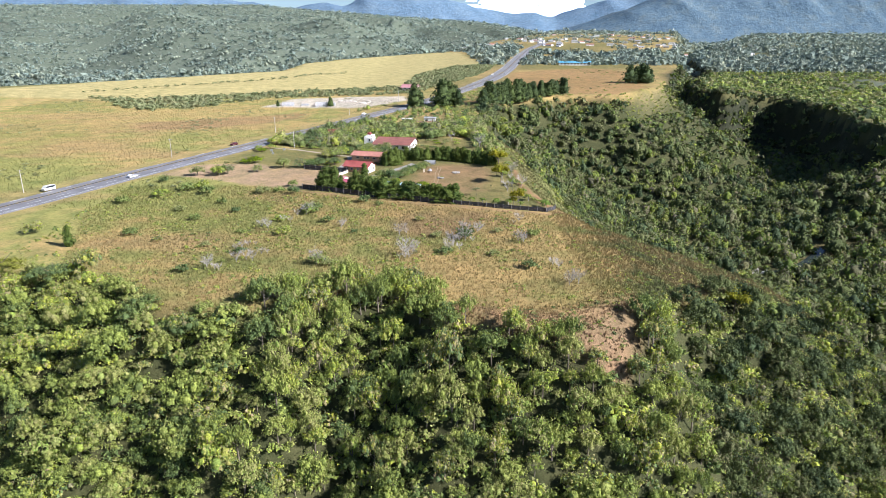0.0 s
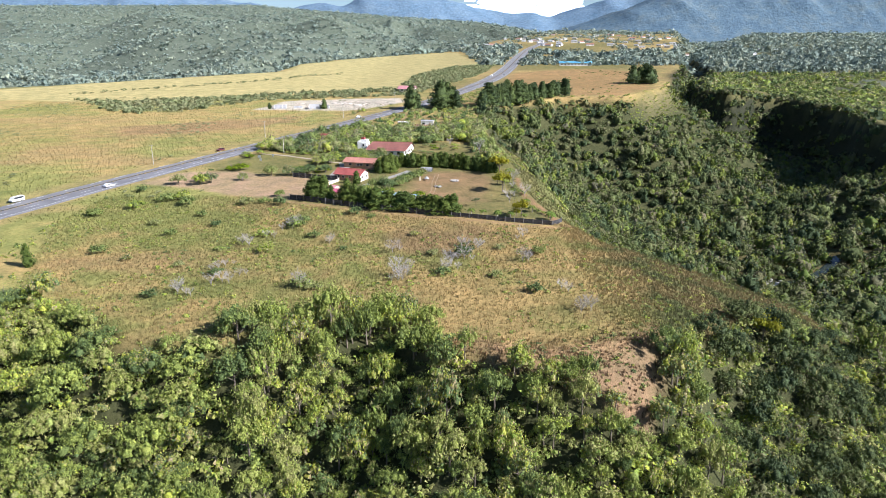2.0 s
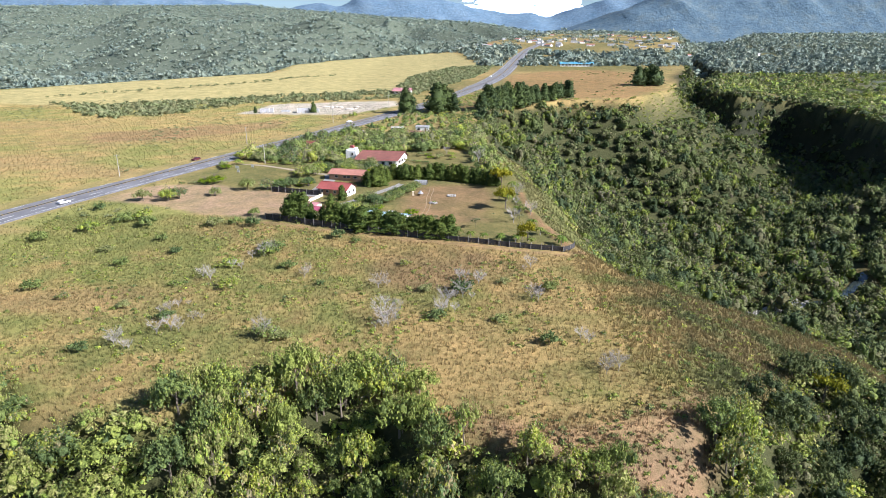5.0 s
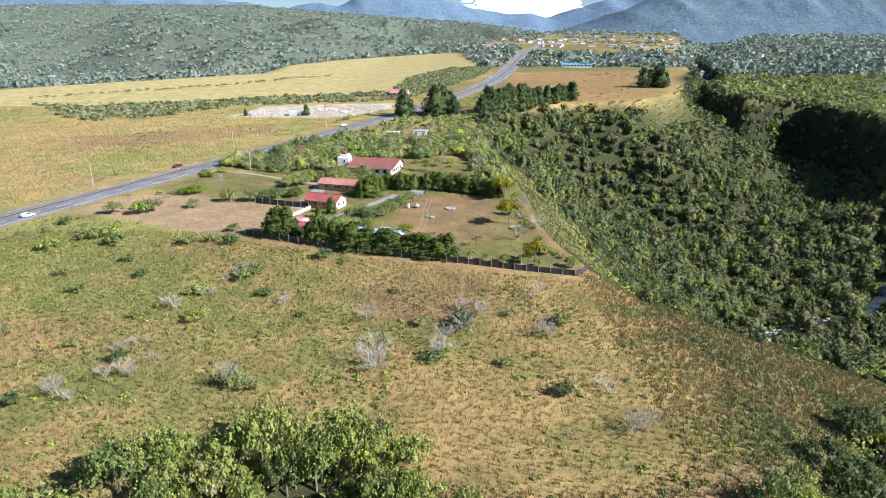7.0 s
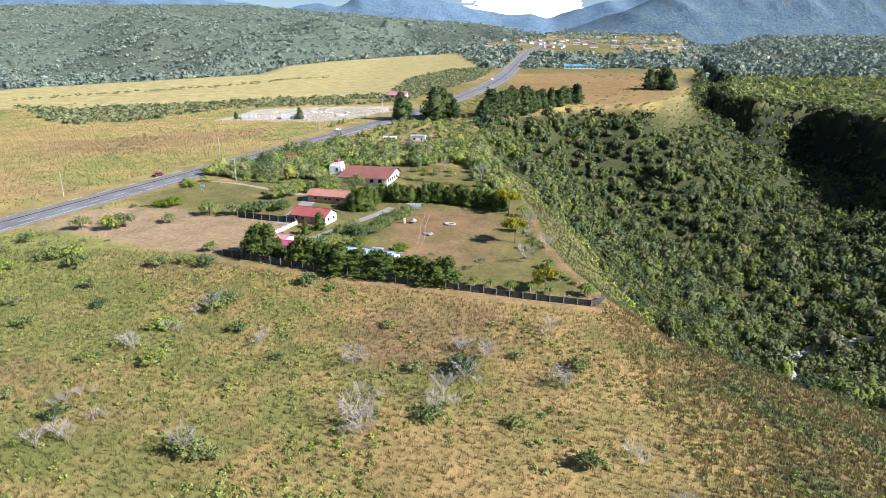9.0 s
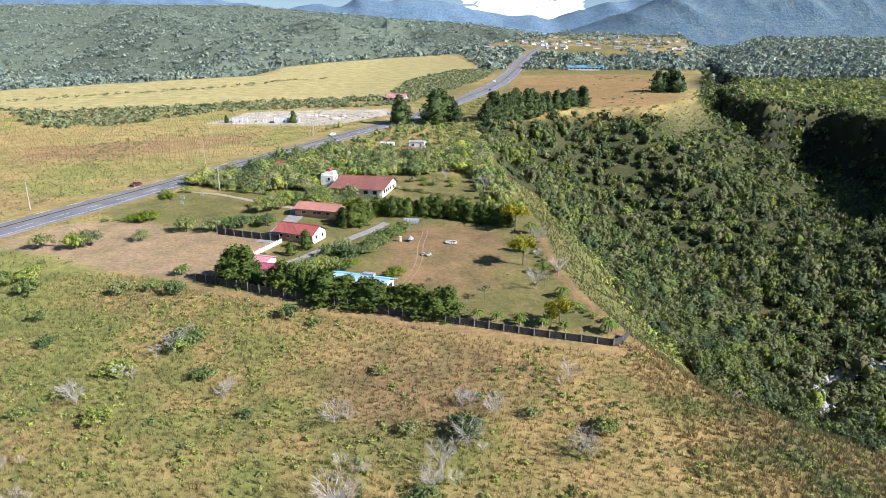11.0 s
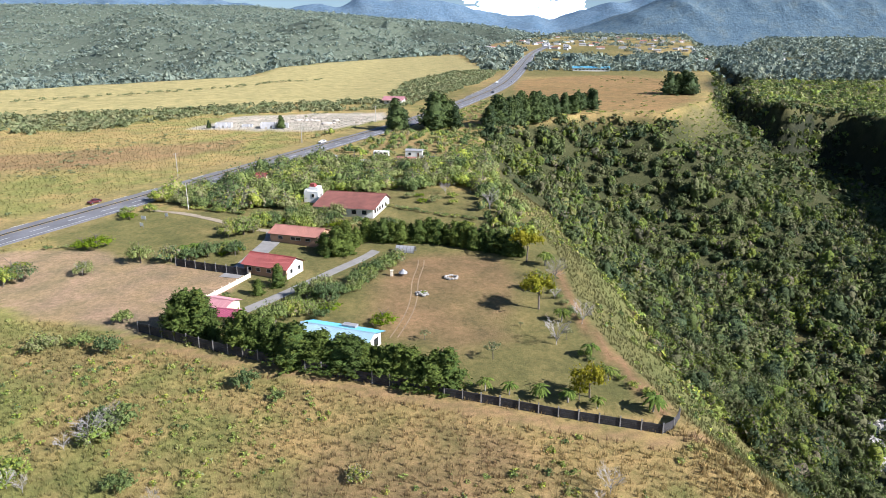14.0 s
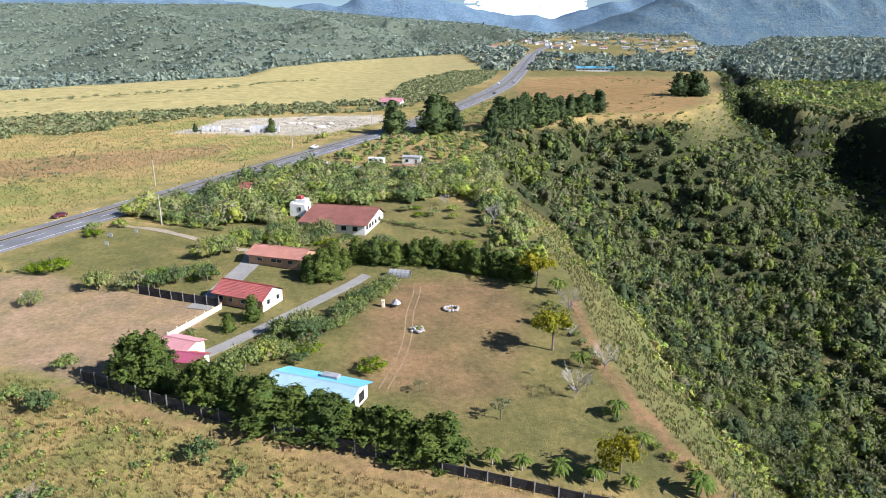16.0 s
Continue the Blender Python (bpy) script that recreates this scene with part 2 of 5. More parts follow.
# ---- ground ----
LOT = [(-57, 257), (-84, 265), (-100, 274), (-127, 284), (-136, 283), (-122, 300), (-108, 308), (-92, 306), (-75, 298), (-62, 295), (-44, 288), (-46, 279), (-49, 272)]
LAWN = [(-57, 257), (-24, 246), (6, 236), (41, 227.5), (38, 250), (35, 270), (36, 300), (33, 340), (18, 372), (-10, 378), (-40, 372), (-62, 345), (-95, 346), (-116, 323), (-100, 308), (-62, 296), (-44, 288)]
BROWN = [(-13, 262), (-14, 284), (-7, 301), (10, 307), (22, 299), (22, 275), (17, 255), (4, 248)]
TRACK = [(-62, 256), (-42, 248.5), (-24, 242), (6, 231.5), (36, 222.5), (44, 224)]
SITE = [(-138, 505), (-86, 499), (-60, 504), (-30, 548), (-34, 575), (-80, 568), (-128, 555)]
ORANGE = [(75, 640), (68, 690), (75, 825), (144, 895), (208, 920), (248, 860), (226, 735), (208, 660), (158, 592), (110, 588)]
GOLD = [(-255, 545), (-200, 570), (-120, 612), (-35, 640), (0, 760), (60, 1000), (30, 1330), (-71, 1235), (-170, 1100), (-210, 1010), (-205, 880), (-285, 798), (-365, 710), (-480, 590)]
PLOUGH = [(-190, 400), (-150, 410), (-95, 445), (-100, 475), (-160, 450), (-205, 430)]
SCARP = [(2, 143), (16, 141), (30, 142), (50, 151), (47, 139), (40, 124), (34, 130), (22, 134), (12, 136)]


def spaced(*runs):
    out = []
    for a, b, step in runs:
        out += list(np.arange(a, b, step))
    return np.array(out + [runs[-1][1]])


gx = spaced((-4600, -1200, 110), (-1200, -600, 24), (-600, -160, 9), (-160, 80, 2.1), (80, 420, 5), (420, 900, 14), (900, 4600, 110))
gy = spaced((-500, 80, 14), (80, 330, 2.0), (330, 720, 4.5), (720, 1500, 12), (1500, 4700, 55))
GX, GY = np.meshgrid(gx, gy)
GZ = ground_z(GX, GY)
px, py = GX.ravel(), GY.ravel()
pd = sdist(PLATEAU, px, py)
wob = 2.0 * vnoise(px, py, 9, 61, 3)
patch = vnoise(px, py, 38, 71, 4)
fine = vnoise(px, py, 6, 72, 3)
C_DRY, C_GREEN, C_RED = np.array((0.47, 0.345, 0.15)), np.array((0.30, 0.30, 0.10)), np.array((0.36, 0.245, 0.13))


def lay(base, col, w):
    return base * (1 - w[:, None]) + np.asarray(col) * w[:, None]


cover = np.tile(C_DRY, (len(px), 1))
cover = lay(cover, C_GREEN, smooth(0.02, 0.95, 0.6 * patch + 0.7 * fine + 0.4 * smooth(30, -50, px) * smooth(300, 180, py) + 0.3 * smooth(195, 215, py) * smooth(20, -10, px) + 0.25 * smooth(-60, -130, px) + 0.5 * smooth(-40, -90, px) * smooth(215, 240, py) * smooth(320, 270, py)))
cover = lay(cover, C_RED, smooth(0.1, 0.6, vnoise(px, py, 26, 75, 3)) * 0.8 * (px > -30))
far_w = smooth(560, 640, py)
cover = lay(cover, (0.20, 0.19, 0.07), far_w * smooth(-0.5, 0.3, vnoise(px, py, 120, 79, 3)) * 0.8)
cover = lay(cover, (0.44, 0.31, 0.15), smooth(0.15, 0.6, vnoise(px, py * 2.2, 60, 83, 3)) * (px < -60) * 0.8)
cover = lay(cover, (0.47, 0.40, 0.19), smooth(2, -4, sdist(GOLD, px, py) + wob * 3))
cover = lay(cover, (0.36, 0.22, 0.13), smooth(6, -6, sdist(PLOUGH, px, py) + wob * 3) * 0.7)
cover = lay(cover, (0.40, 0.245, 0.115), smooth(4, -6, sdist(ORANGE, px, py) + wob * 3) * (0.75 + 0.25 * fine))
outside = smooth(-1, 6, pd + wob)
bank = smooth(20, 30, px) * smooth(196, 206, py) * smooth(420, 330, py)
cover = lay(cover, (0.24, 0.19, 0.085), smooth(42, 62, px + 3 * wob) * smooth(225, 195, py) * 0.95)
cover = lay(cover, (0.15, 0.165, 0.065), smooth(40, 60, px) * smooth(225, 200, py) * smooth(-0.1, 0.4, fine))
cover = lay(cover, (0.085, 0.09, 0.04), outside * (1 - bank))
# ground of the far hills, greyed and lightened with painted haze
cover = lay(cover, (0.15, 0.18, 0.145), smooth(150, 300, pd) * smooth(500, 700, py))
cover = lay(cover, (0.195, 0.20, 0.075), outside * bank * smooth(44, 16, pd))
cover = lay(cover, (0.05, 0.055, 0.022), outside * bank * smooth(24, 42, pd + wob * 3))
cover = lay(cover, (0.22, 0.20, 0.08), outside * smooth(6, -4, sdist(FAR_BANK, px, py) + wob) * smooth(0.3, -0.5, patch))
cover = lay(cover, (0.42, 0.27, 0.17), smooth(3, -3, sdist(SCARP, px, py) + wob) * (0.7 + 0.3 * fine))
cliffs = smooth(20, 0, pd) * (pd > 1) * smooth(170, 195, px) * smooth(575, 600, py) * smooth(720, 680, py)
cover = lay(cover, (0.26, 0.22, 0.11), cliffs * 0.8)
# dark green on the far bank's cliff, with its shade put into the cover
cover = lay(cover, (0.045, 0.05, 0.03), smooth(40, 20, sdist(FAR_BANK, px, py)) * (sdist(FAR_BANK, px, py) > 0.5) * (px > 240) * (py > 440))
cover = lay(cover, (0.20, 0.19, 0.075), smooth(26, 30, px) * smooth(47, 43, px) * smooth(230, 236, py) * smooth(345, 330, py))
# tended ground round the houses
cover = lay(cover, (0.215, 0.20, 0.078), smooth(0.8, -0.8, sdist(LAWN, px, py) + 0.4 * wob) * (0.85 + 0.15 * fine))
cover = lay(cover, (0.345, 0.225, 0.125), smooth(3, -5, sdist(BROWN, px, py) + 2 * wob) * np.clip(0.85 + 0.45 * vnoise(px, py, 12, 88, 3), 0, 1))
cover = lay(cover, (0.44, 0.31, 0.21), smooth(1.2, -1.2, sdist(LOT, px, py) + wob) * np.clip(0.85 + 0.35 * fine, 0, 1))
cover = lay(cover, (0.42, 0.28, 0.15), smooth(1.7, 0.5, near_line(TRACK, px, py) + 0.35 * wob))
cover = lay(cover, (0.36, 0.22, 0.125), smooth(1.9, 0.6, near_line([(40, 230), (35.5, 252), (32.5, 270), (33.5, 292)], px, py) + 0.4 * wob))
cover = lay(cover, (0.37, 0.29, 0.13), smooth(16.5, 11.5, near_line(ROAD, px, py) + 0.8 * wob) * 0.7)
cover = lay(cover, (0.57, 0.51, 0.44), smooth(2, -2, sdist(SITE, px, py) + 2 * wob))

cover = cover * (0.68 + 0.10 * smooth(-60, -110, px) + 0.08 * smooth(400, 460, py) * smooth(20, -20, px))[:, None]
nx, ny = len(gx), len(gy)
idx = np.arange(nx * ny).reshape(ny, nx)
quads = np.stack([idx[:-1, :-1], idx[:-1, 1:], idx[1:, 1:], idx[1:, :-1]], -1).reshape(-1, 4)
M_GROUND, nt, b = nodes_of("ground")
at = nt.nodes.new("ShaderNodeAttribute")
at.attribute_name = "cover"
n_big = noise_node(nt, 0.12, 6, 0.65)
n_mid = noise_node(nt, 0.9, 5, 0.7)
n_fine = noise_node(nt, 5.0, 3, 0.7)
c = mix(nt, "MULTIPLY", 1.0, at.outputs["Color"], ramp(nt, n_big, [(0.3, (0.66, 0.74, 0.66)), (0.7, (1.3, 1.22, 1.15))]))
c = mix(nt, "MULTIPLY", 1.0, c, ramp(nt, n_mid, [(0.3, (0.68, 0.74, 0.66)), (0.7, (1.28, 1.22, 1.25))]))
c = mix(nt, "MULTIPLY", 1.0, c, ramp(nt, n_fine, [(0.3, (0.78,) * 3), (0.7, (1.2,) * 3)]))
nt.links.new(c, b.inputs["Base Color"])
b.inputs["Roughness"].default_value = 0.95
b.inputs["Specular IOR Level"].default_value = 0.15
bump(nt, b, math_node(nt, "ADD", n_mid, math_node(nt, "MULTIPLY", n_fine, 0.5)), 0.7, 0.35)
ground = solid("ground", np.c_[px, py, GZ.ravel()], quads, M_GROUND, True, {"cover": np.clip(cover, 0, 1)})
tagged(ground, "rolling dry grassland plateau with lawns, bare earth and gorge", "ground", kind="structure")


def gz(x, y):
    return float(ground_z(np.array([x]), np.array([y]))[0])


# ---- ribbons: road and drives ----
def dense(line, step):
    """The line through the points, rounded, at even steps."""
    p = np.array(line, float)
    for _ in range(3):
        q = [p[0]]
        for a, b2 in zip(p[:-1], p[1:]):
            q += [a * 0.75 + b2 * 0.25, a * 0.25 + b2 * 0.75]
        p = np.array(q + [p[-1]])
    s = np.r_[0, np.cumsum(np.hypot(*np.diff(p, axis=0).T))]
    u = np.arange(0, s[-1], step)
    return np.c_[np.interp(u, s, p[:, 0]), np.interp(u, s, p[:, 1])]


def ribbon(name, line, offs, lift, mat, step=3.0, keep=None, thick=0.25):
    """A strip that follows the line; offs: the offsets of its edges to the right of it."""
    p = dense(line, step)
    tdir = np.gradient(p, axis=0)
    tdir /= np.linalg.norm(tdir, axis=1)[:, None]
    nrm = np.c_[tdir[:, 1], -tdir[:, 0]]
    zc = ground_z(p[:, 0], p[:, 1])
    zc = np.convolve(np.pad(zc, 4, mode="edge"), np.ones(9) / 9, "valid")
    rows = []
    for o in (offs[0], *offs, offs[-1]):
        q = p + nrm * o
        rows.append(np.c_[q, zc + lift])
    rows[0][:, 2] -= thick
    rows[-1][:, 2] -= thick
    v = np.stack(rows, 1)
    n, k = v.shape[:2]
    i = np.arange(n * k).reshape(n, k)
    f = np.stack([i[:-1, :-1], i[:-1, 1:], i[1:, 1:], i[1:, :-1]], -1)
    if keep is not None:
        f = f[keep(np.arange(n - 1) * step)]
    return solid(name, v.reshape(-1, 3), f.reshape(-1, 4), mat)


M_ASPHALT = surface("asphalt", (0.165, 0.165, 0.175), 0.22, 0.5, 0.85, 0, 0.01, 3.0)
M_LINE = surface("road_paint", (0.72, 0.72, 0.68), 0.15, 1, 0.7, 0, 0)
M_GAP = surface("median_strip", (0.035, 0.035, 0.03), 0.3, 1, 0.9, 0, 0)
M_YELLOW = surface("yellow_paint", (0.5, 0.33, 0.05), 0.15, 1, 0.7, 0, 0)
M_CONC = surface("concrete_drive", (0.26, 0.25, 0.235), 0.2, 1, 0.9, 0, 0.01)
road = tagged(ribbon("road", ROAD, [-10.2, 0, 10.2], 0.10, M_ASPHALT), "grey asphalt four-lane highway with white lane lines", "road", kind="structure")


def child(ob, parent):
    ob.parent = parent
    return ob


for o in (-8.8, 8.8):
    child(ribbon("edge_line", ROAD, [o - 0.11, o + 0.11], 0.112, M_LINE, thick=0.004), road)
for o in (-4.8, 4.8):
    child(ribbon("lane_dashes", ROAD, [o - 0.10, o + 0.10], 0.112, M_LINE, 2.0, lambda s: (s % 12) < 5, 0.004), road)
child(ribbon("median_strip", ROAD, [-0.55, 0.55], 0.112, M_GAP, thick=0.004), road)
for o in (-0.85, 0.85):
    child(ribbon("median_line", ROAD, [o - 0.08, o + 0.08], 0.114, M_YELLOW, thick=0.004), road)


# ---- foliage shapes ----
def limb(p0, p1, r0, r1, sides=5):
    p0, p1 = np.array(p0, float), np.array(p1, float)
    d = (p1 - p0) / np.linalg.norm(p1 - p0)
    t = np.cross(d, (0.3, 0.8, 0.52))
    t /= np.linalg.norm(t)
    w = np.cross(d, t)
    a = np.arange(sides) / sides * 6.283
    ring = np.cos(a)[:, None] * t + np.sin(a)[:, None] * w
    v = np.r_[p0 + ring * r0, p1 + ring * r1]
    i = np.arange(sides)
    j = (i + 1) % sides
    return v, np.stack([i, j, j + sides, i + sides], 1)


def merge(items):
    V, F, k = [], [], 0
    for v, f in items:
        V.append(v)
        F.append(f + k)
        k += len(v)
    return np.concatenate(V), np.concatenate(F)


def ball(sub):
    bm = bmesh.new()
    bmesh.ops.create_icosphere(bm, subdivisions=sub, radius=1)
    v = np.array([q.co[:] for q in bm.verts])
    f = np.array([[q.index for q in p.verts] for p in bm.faces])
    bm.free()
    return v, f


def lobe(sub, r):
    """A lumpy half-open leaf mass of about unit radius."""
    v, f = ball(sub)
    v = v * r.uniform(0.6, 1.15, (len(v), 1))
    return v, f[v[f].mean(1)[:, 2] > -0.45]


def sprays(r, p, d, s):
    """Small leaf sprays at the points p, facing about the way d: one triangle each."""
    n = d * 0.7 + (0.12, 0, 0.35) + r.normal(size=p.shape) * 0.5
    n /= np.linalg.norm(n, axis=1)[:, None]
    t = np.cross(n, r.normal(size=p.shape))
    t /= np.linalg.norm(t, axis=1)[:, None]
    w = np.cross(n, t)
    v = np.stack([p + t * s, p + w * s * 0.75 - t * s * 0.35, p - w * s * 0.6 - t * s * 0.6], 1).reshape(-1, 3)
    return v, np.arange(len(v)).reshape(-1, 3)


def crown_shape(seed, clumps, leaves, leaf, squash=0.8, spread=0.62, size=0.46, sub=1, even=0.55):
    """A crown one metre in radius, standing on z = 0: leafy masses with gaps, fringed with leaf sprays. Returns verts and triangles."""
    r = np.random.RandomState(seed)
    V, F, base = [], [], 0
    lean = r.uniform(-0.12, 0.12, 2)
    for k in range(clumps):
        a = k * 2.4 + r.uniform(-0.5, 0.5)
        rad = spread * math.sqrt((k + r.uniform(0.0, 1.0)) / clumps) * r.uniform(0.8, 1.15)
        up = 0.30 + 0.62 * math.sqrt(max(0, 1 - rad * rad)) * r.uniform(even, 1.1)
        c0 = np.array((rad * math.cos(a) + lean[0] * up, rad * math.sin(a) + lean[1] * up, squash * up))
        cr = size * r.uniform(0.6, 1.25)
        v, f = lobe(sub, r)
        V.append(c0 + v * cr * np.array((0.5, 0.5, 0.42)))
        F.append(f + base)
        base += len(v)
        if not leaves:
            continue
        d = r.normal(size=(leaves, 3))
        d[:, 2] = np.abs(d[:, 2]) * 0.95 - 0.3
        d /= np.linalg.norm(d, axis=1)[:, None]
        p = c0 + d * cr * np.array((1, 1, 0.85)) * r.uniform(0.4, 1.25, (leaves, 1))
        v, f = sprays(r, p, d, leaf * r.uniform(0.6, 1.4, (leaves, 1)))
        V.append(v)
        F.append(f + base)
        base += len(v)
    return np.concatenate(V), np.concatenate(F)


def rounded_crown(seed, sides, fringe, leaf, tall=1.0):
    """A canopy tree seen from above, one metre in radius: a lumpy dome with smaller ones at its sides, all set with leaf sprays."""
    r = np.random.RandomState(seed)
    items = []
    domes = [(np.array((0, 0, 0.42 * tall)), 0.68, 2)]
    for k in range(sides):
        a = k / sides * 6.283 + r.uniform(-0.6, 0.6)
        q = r.uniform(0.42, 0.66)
        domes.append((np.array((q * math.cos(a), q * math.sin(a), r.uniform(0.2, 0.6) * tall)), r.uniform(0.3, 0.46), 1))
    for c0, rad, sub in domes:
        v, f = ball(sub)
        ph = r.uniform(0, 6, 3)
        u = v * (1 + 0.13 * np.sin(v * 4.3 + ph).sum(1)[:, None] + r.uniform(-0.25, 0.15, (len(v), 1)))
        items.append((c0 + u * rad * (0.68, 0.68, 0.6 * tall), f[v[f].mean(1)[:, 2] > -0.5]))
        n = int(fringe * (1.0 if sub == 2 else 0.34))
        d = r.normal(size=(n, 3))
        d[:, 2] = np.abs(d[:, 2]) * 0.95 - 0.25
        d /= np.linalg.norm(d, axis=1)[:, None]
        lump = 1 + 0.13 * np.sin(d * 4.3 + ph).sum(1)[:, None]
        items.append(sprays(r, c0 + d * lump * rad * (1.0, 1.0, 0.9 * tall) * r.uniform(0.66, 1.2, (n, 1)), d * 1.1, leaf * r.uniform(0.6, 1.4, (n, 1))))
    return merge(items)


def conifer_shape(seed, n, width=0.3, leaf=0.03):
    """A bushy cypress one metre high: upswept sprays in lumpy bunches round a solid heart."""
    r = np.random.RandomState(seed)
    bunch_h = r.uniform(0.02, 0.93, 70)
    bunch_a = r.uniform(0, 6.283, 70)

    def reach(h):
        return width * np.minimum(1.0, 0.72 + h * 1.6) * (1 - h) ** 0.62 + 0.012
    k = r.randint(0, 70, n)
    h = np.clip(bunch_h[k] + r.normal(size=n) * 0.035, 0.0, 1.0)
    rad = reach(bunch_h[k]) * (0.82 + 0.28 * np.sin(bunch_a[k] * 5 + bunch_h[k] * 31)) * r.uniform(0.62, 1.18, n)
    a = bunch_a[k] + r.normal(size=n) * 0.045 / (rad + 0.03)
    out = np.c_[np.cos(a), np.sin(a), np.zeros(n)]
    p = out * rad[:, None] + np.c_[np.zeros((n, 2)), h + 0.25 * (rad - reach(h)) + 0.02]
    v, f = sprays(r, p, out * 1.2 + (0, 0, 0.25), leaf * r.uniform(0.6, 1.5, (n, 1)))
    rings = [limb((0, 0, z0), (0, 0, z1), 0.66 * reach(z0), 0.66 * reach(z1), 9) for z0, z1 in ((0.0, 0.2), (0.2, 0.5), (0.5, 0.8), (0.8, 0.97))]
    heart_v, heart_f = merge(rings)
    heart_v = heart_v * (1 + 0.18 * r.uniform(-1, 1, (len(heart_v), 1)) * (1, 1, 0))
    return merge([(v, f), (heart_v, np.concatenate([heart_f[:, :3], heart_f[:, (0, 2, 3)]]))])


def scatter(name, shapes, places, mat, label, category, rng, smooth_faces=True, kind="stuff"):
    """Many plants as one object. places: rows of x, y, z, width, height."""
    V, F, T = [], [], []
    base = 0
    at_x, at_y = np.array(places)[:, 0], np.array(places)[:, 1]
    tones = np.mod(0.45 * vnoise(at_x, at_y, 16, 201, 2) + rng.uniform(0, 0.75, len(at_x)), 1)
    for k, (x, y, z, wid, hei) in enumerate(places):
        sv, sf = shapes[k % len(shapes)]
        a = rng.uniform(0, 6.283)
        ca, sa = math.cos(a) * wid, math.sin(a) * wid
        v = np.empty_like(sv)
        v[:, 0] = x + sv[:, 0] * ca - sv[:, 1] * sa
        v[:, 1] = y + sv[:, 0] * sa + sv[:, 1] * ca
        v[:, 2] = z + sv[:, 2] * hei
        V.append(v)
        F.append(sf + base)
        T.append(np.full(len(sv), tones[k]))
        base += len(sv)
    ob = solid(name, np.concatenate(V), np.concatenate(F), mat, smooth_faces, {"tone": np.concatenate(T)})
    return tagged(ob, label, category, kind=kind)


def tufty(sub, seed, amount=0.3):
    """A lumpy low crown for woods far off, one metre in radius."""
    v, f = ball(sub)
    r = np.random.RandomState(seed)
    v = v * (1 + amount * r.uniform(-1, 1, (len(v), 1)))
    v[:, 2] = np.maximum(v[:, 2], -0.3) + 0.25
    return v, f


def dome(seed, n=24):
    """A far crown one metre in radius: leafy sprays over a dome."""
    r = np.random.RandomState(seed)
    d = r.normal(size=(n, 3))
    d[:, 2] = np.abs(d[:, 2]) + 0.1
    d /= np.linalg.norm(d, axis=1)[:, None]
    p = d * r.uniform(0.5, 1.0, (n, 1)) * (1, 1, 0.95) + (0, 0, 0.1)
    return sprays(r, p, d, r.uniform(0.26, 0.5, (n, 1)))


def sow(x0, x1, y0, y1, step, rng, keep, jitter=0.62):
    X, Y = np.meshgrid(np.arange(x0, x1, step), np.arange(y0, y1, step))
    x = X.ravel() + rng.uniform(-jitter, jitter, X.size) * step
    y = Y.ravel() + rng.uniform(-jitter, jitter, X.size) * step
    k = keep(x, y)
    return x[k], y[k]


rng = np.random.RandomState(7)
LOD0 = [crown_shape(s, 14, 62, 0.052, 1.0, 0.8, 0.36) for s in range(5)] + [crown_shape(50 + s, 12, 70, 0.05, 1.25, 0.66, 0.4) for s in range(3)]
LOD1 = [rounded_crown(100 + s, 3, 54, 0.125, 1.0 + 0.1 * (s % 4)) for s in range(9)]
LODN = [rounded_crown(150 + s, 5, 150, 0.08, 1.0 + 0.12 * (s % 3)) for s in range(6)] + [crown_shape(160 + s, 11, 34, 0.075, 0.98, 0.78, 0.38, even=0.8) for s in range(2)]
LOD2 = [crown_shape(200 + s, 4, 17, 0.15, 0.8, 0.66, 0.48) for s in range(6)]
LOD3 = [dome(300 + s) for s in range(7)]
LOD4 = [dome(320 + s, 10) for s in range(7)]


def in_view(x, y, slack=60):
    return np.abs(x) < (y + 40) * 0.74 + slack


def forest(name, shapes, box, step, keep, wid, hei, mat, label):
    x, y = sow(*box, step, rng, keep)
    z = ground_z(x, y)
    s = rng.uniform(0.6, 1.25, len(x)) ** 1.3 * np.where(rng.uniform(0, 1, len(x)) > 0.9, 1.5, 1.0)
    rows = np.c_[x, y, z - 0.15 * hei, wid * s, hei * s * rng.uniform(0.8, 1.25, len(x))]
    return scatter(name, shapes, rows, mat, label, "forest", rng)


def front_view(x, y):
    return np.abs(x) < y * 0.74 + 14


def woods(x, y):
    """Where the slopes carry trees."""
    d = sdist(PLATEAU, x, y)
    near = (d > 1.5 + 2 * vnoise(x, y, 12, 91, 2)) & (sdist(SCARP, x, y) > 0.5)
    bankd = (x > 25) & (y > 203) & (y < 420)
    near &= ~((x > 165) & (x < 228) & (y > 575) & (y < 700) & (d < 14))
    near &= ~(bankd & (d < 25 + 8 * smooth(320, 260, y) + 13 * vnoise(x, y, 24, 92, 3)))
    return near & in_view(x, y, 22)


RIVER = [(118, 210), (128, 270), (136, 306), (146, 322), (160, 332), (178, 338), (200, 343), (240, 380)]


def river_free(x, y):
    return near_line(RIVER[2:], x, y) > 3.6


def near_trees(x, y):
    return (x > -46) & (x < 58) & (y > 112) & (y < 158)


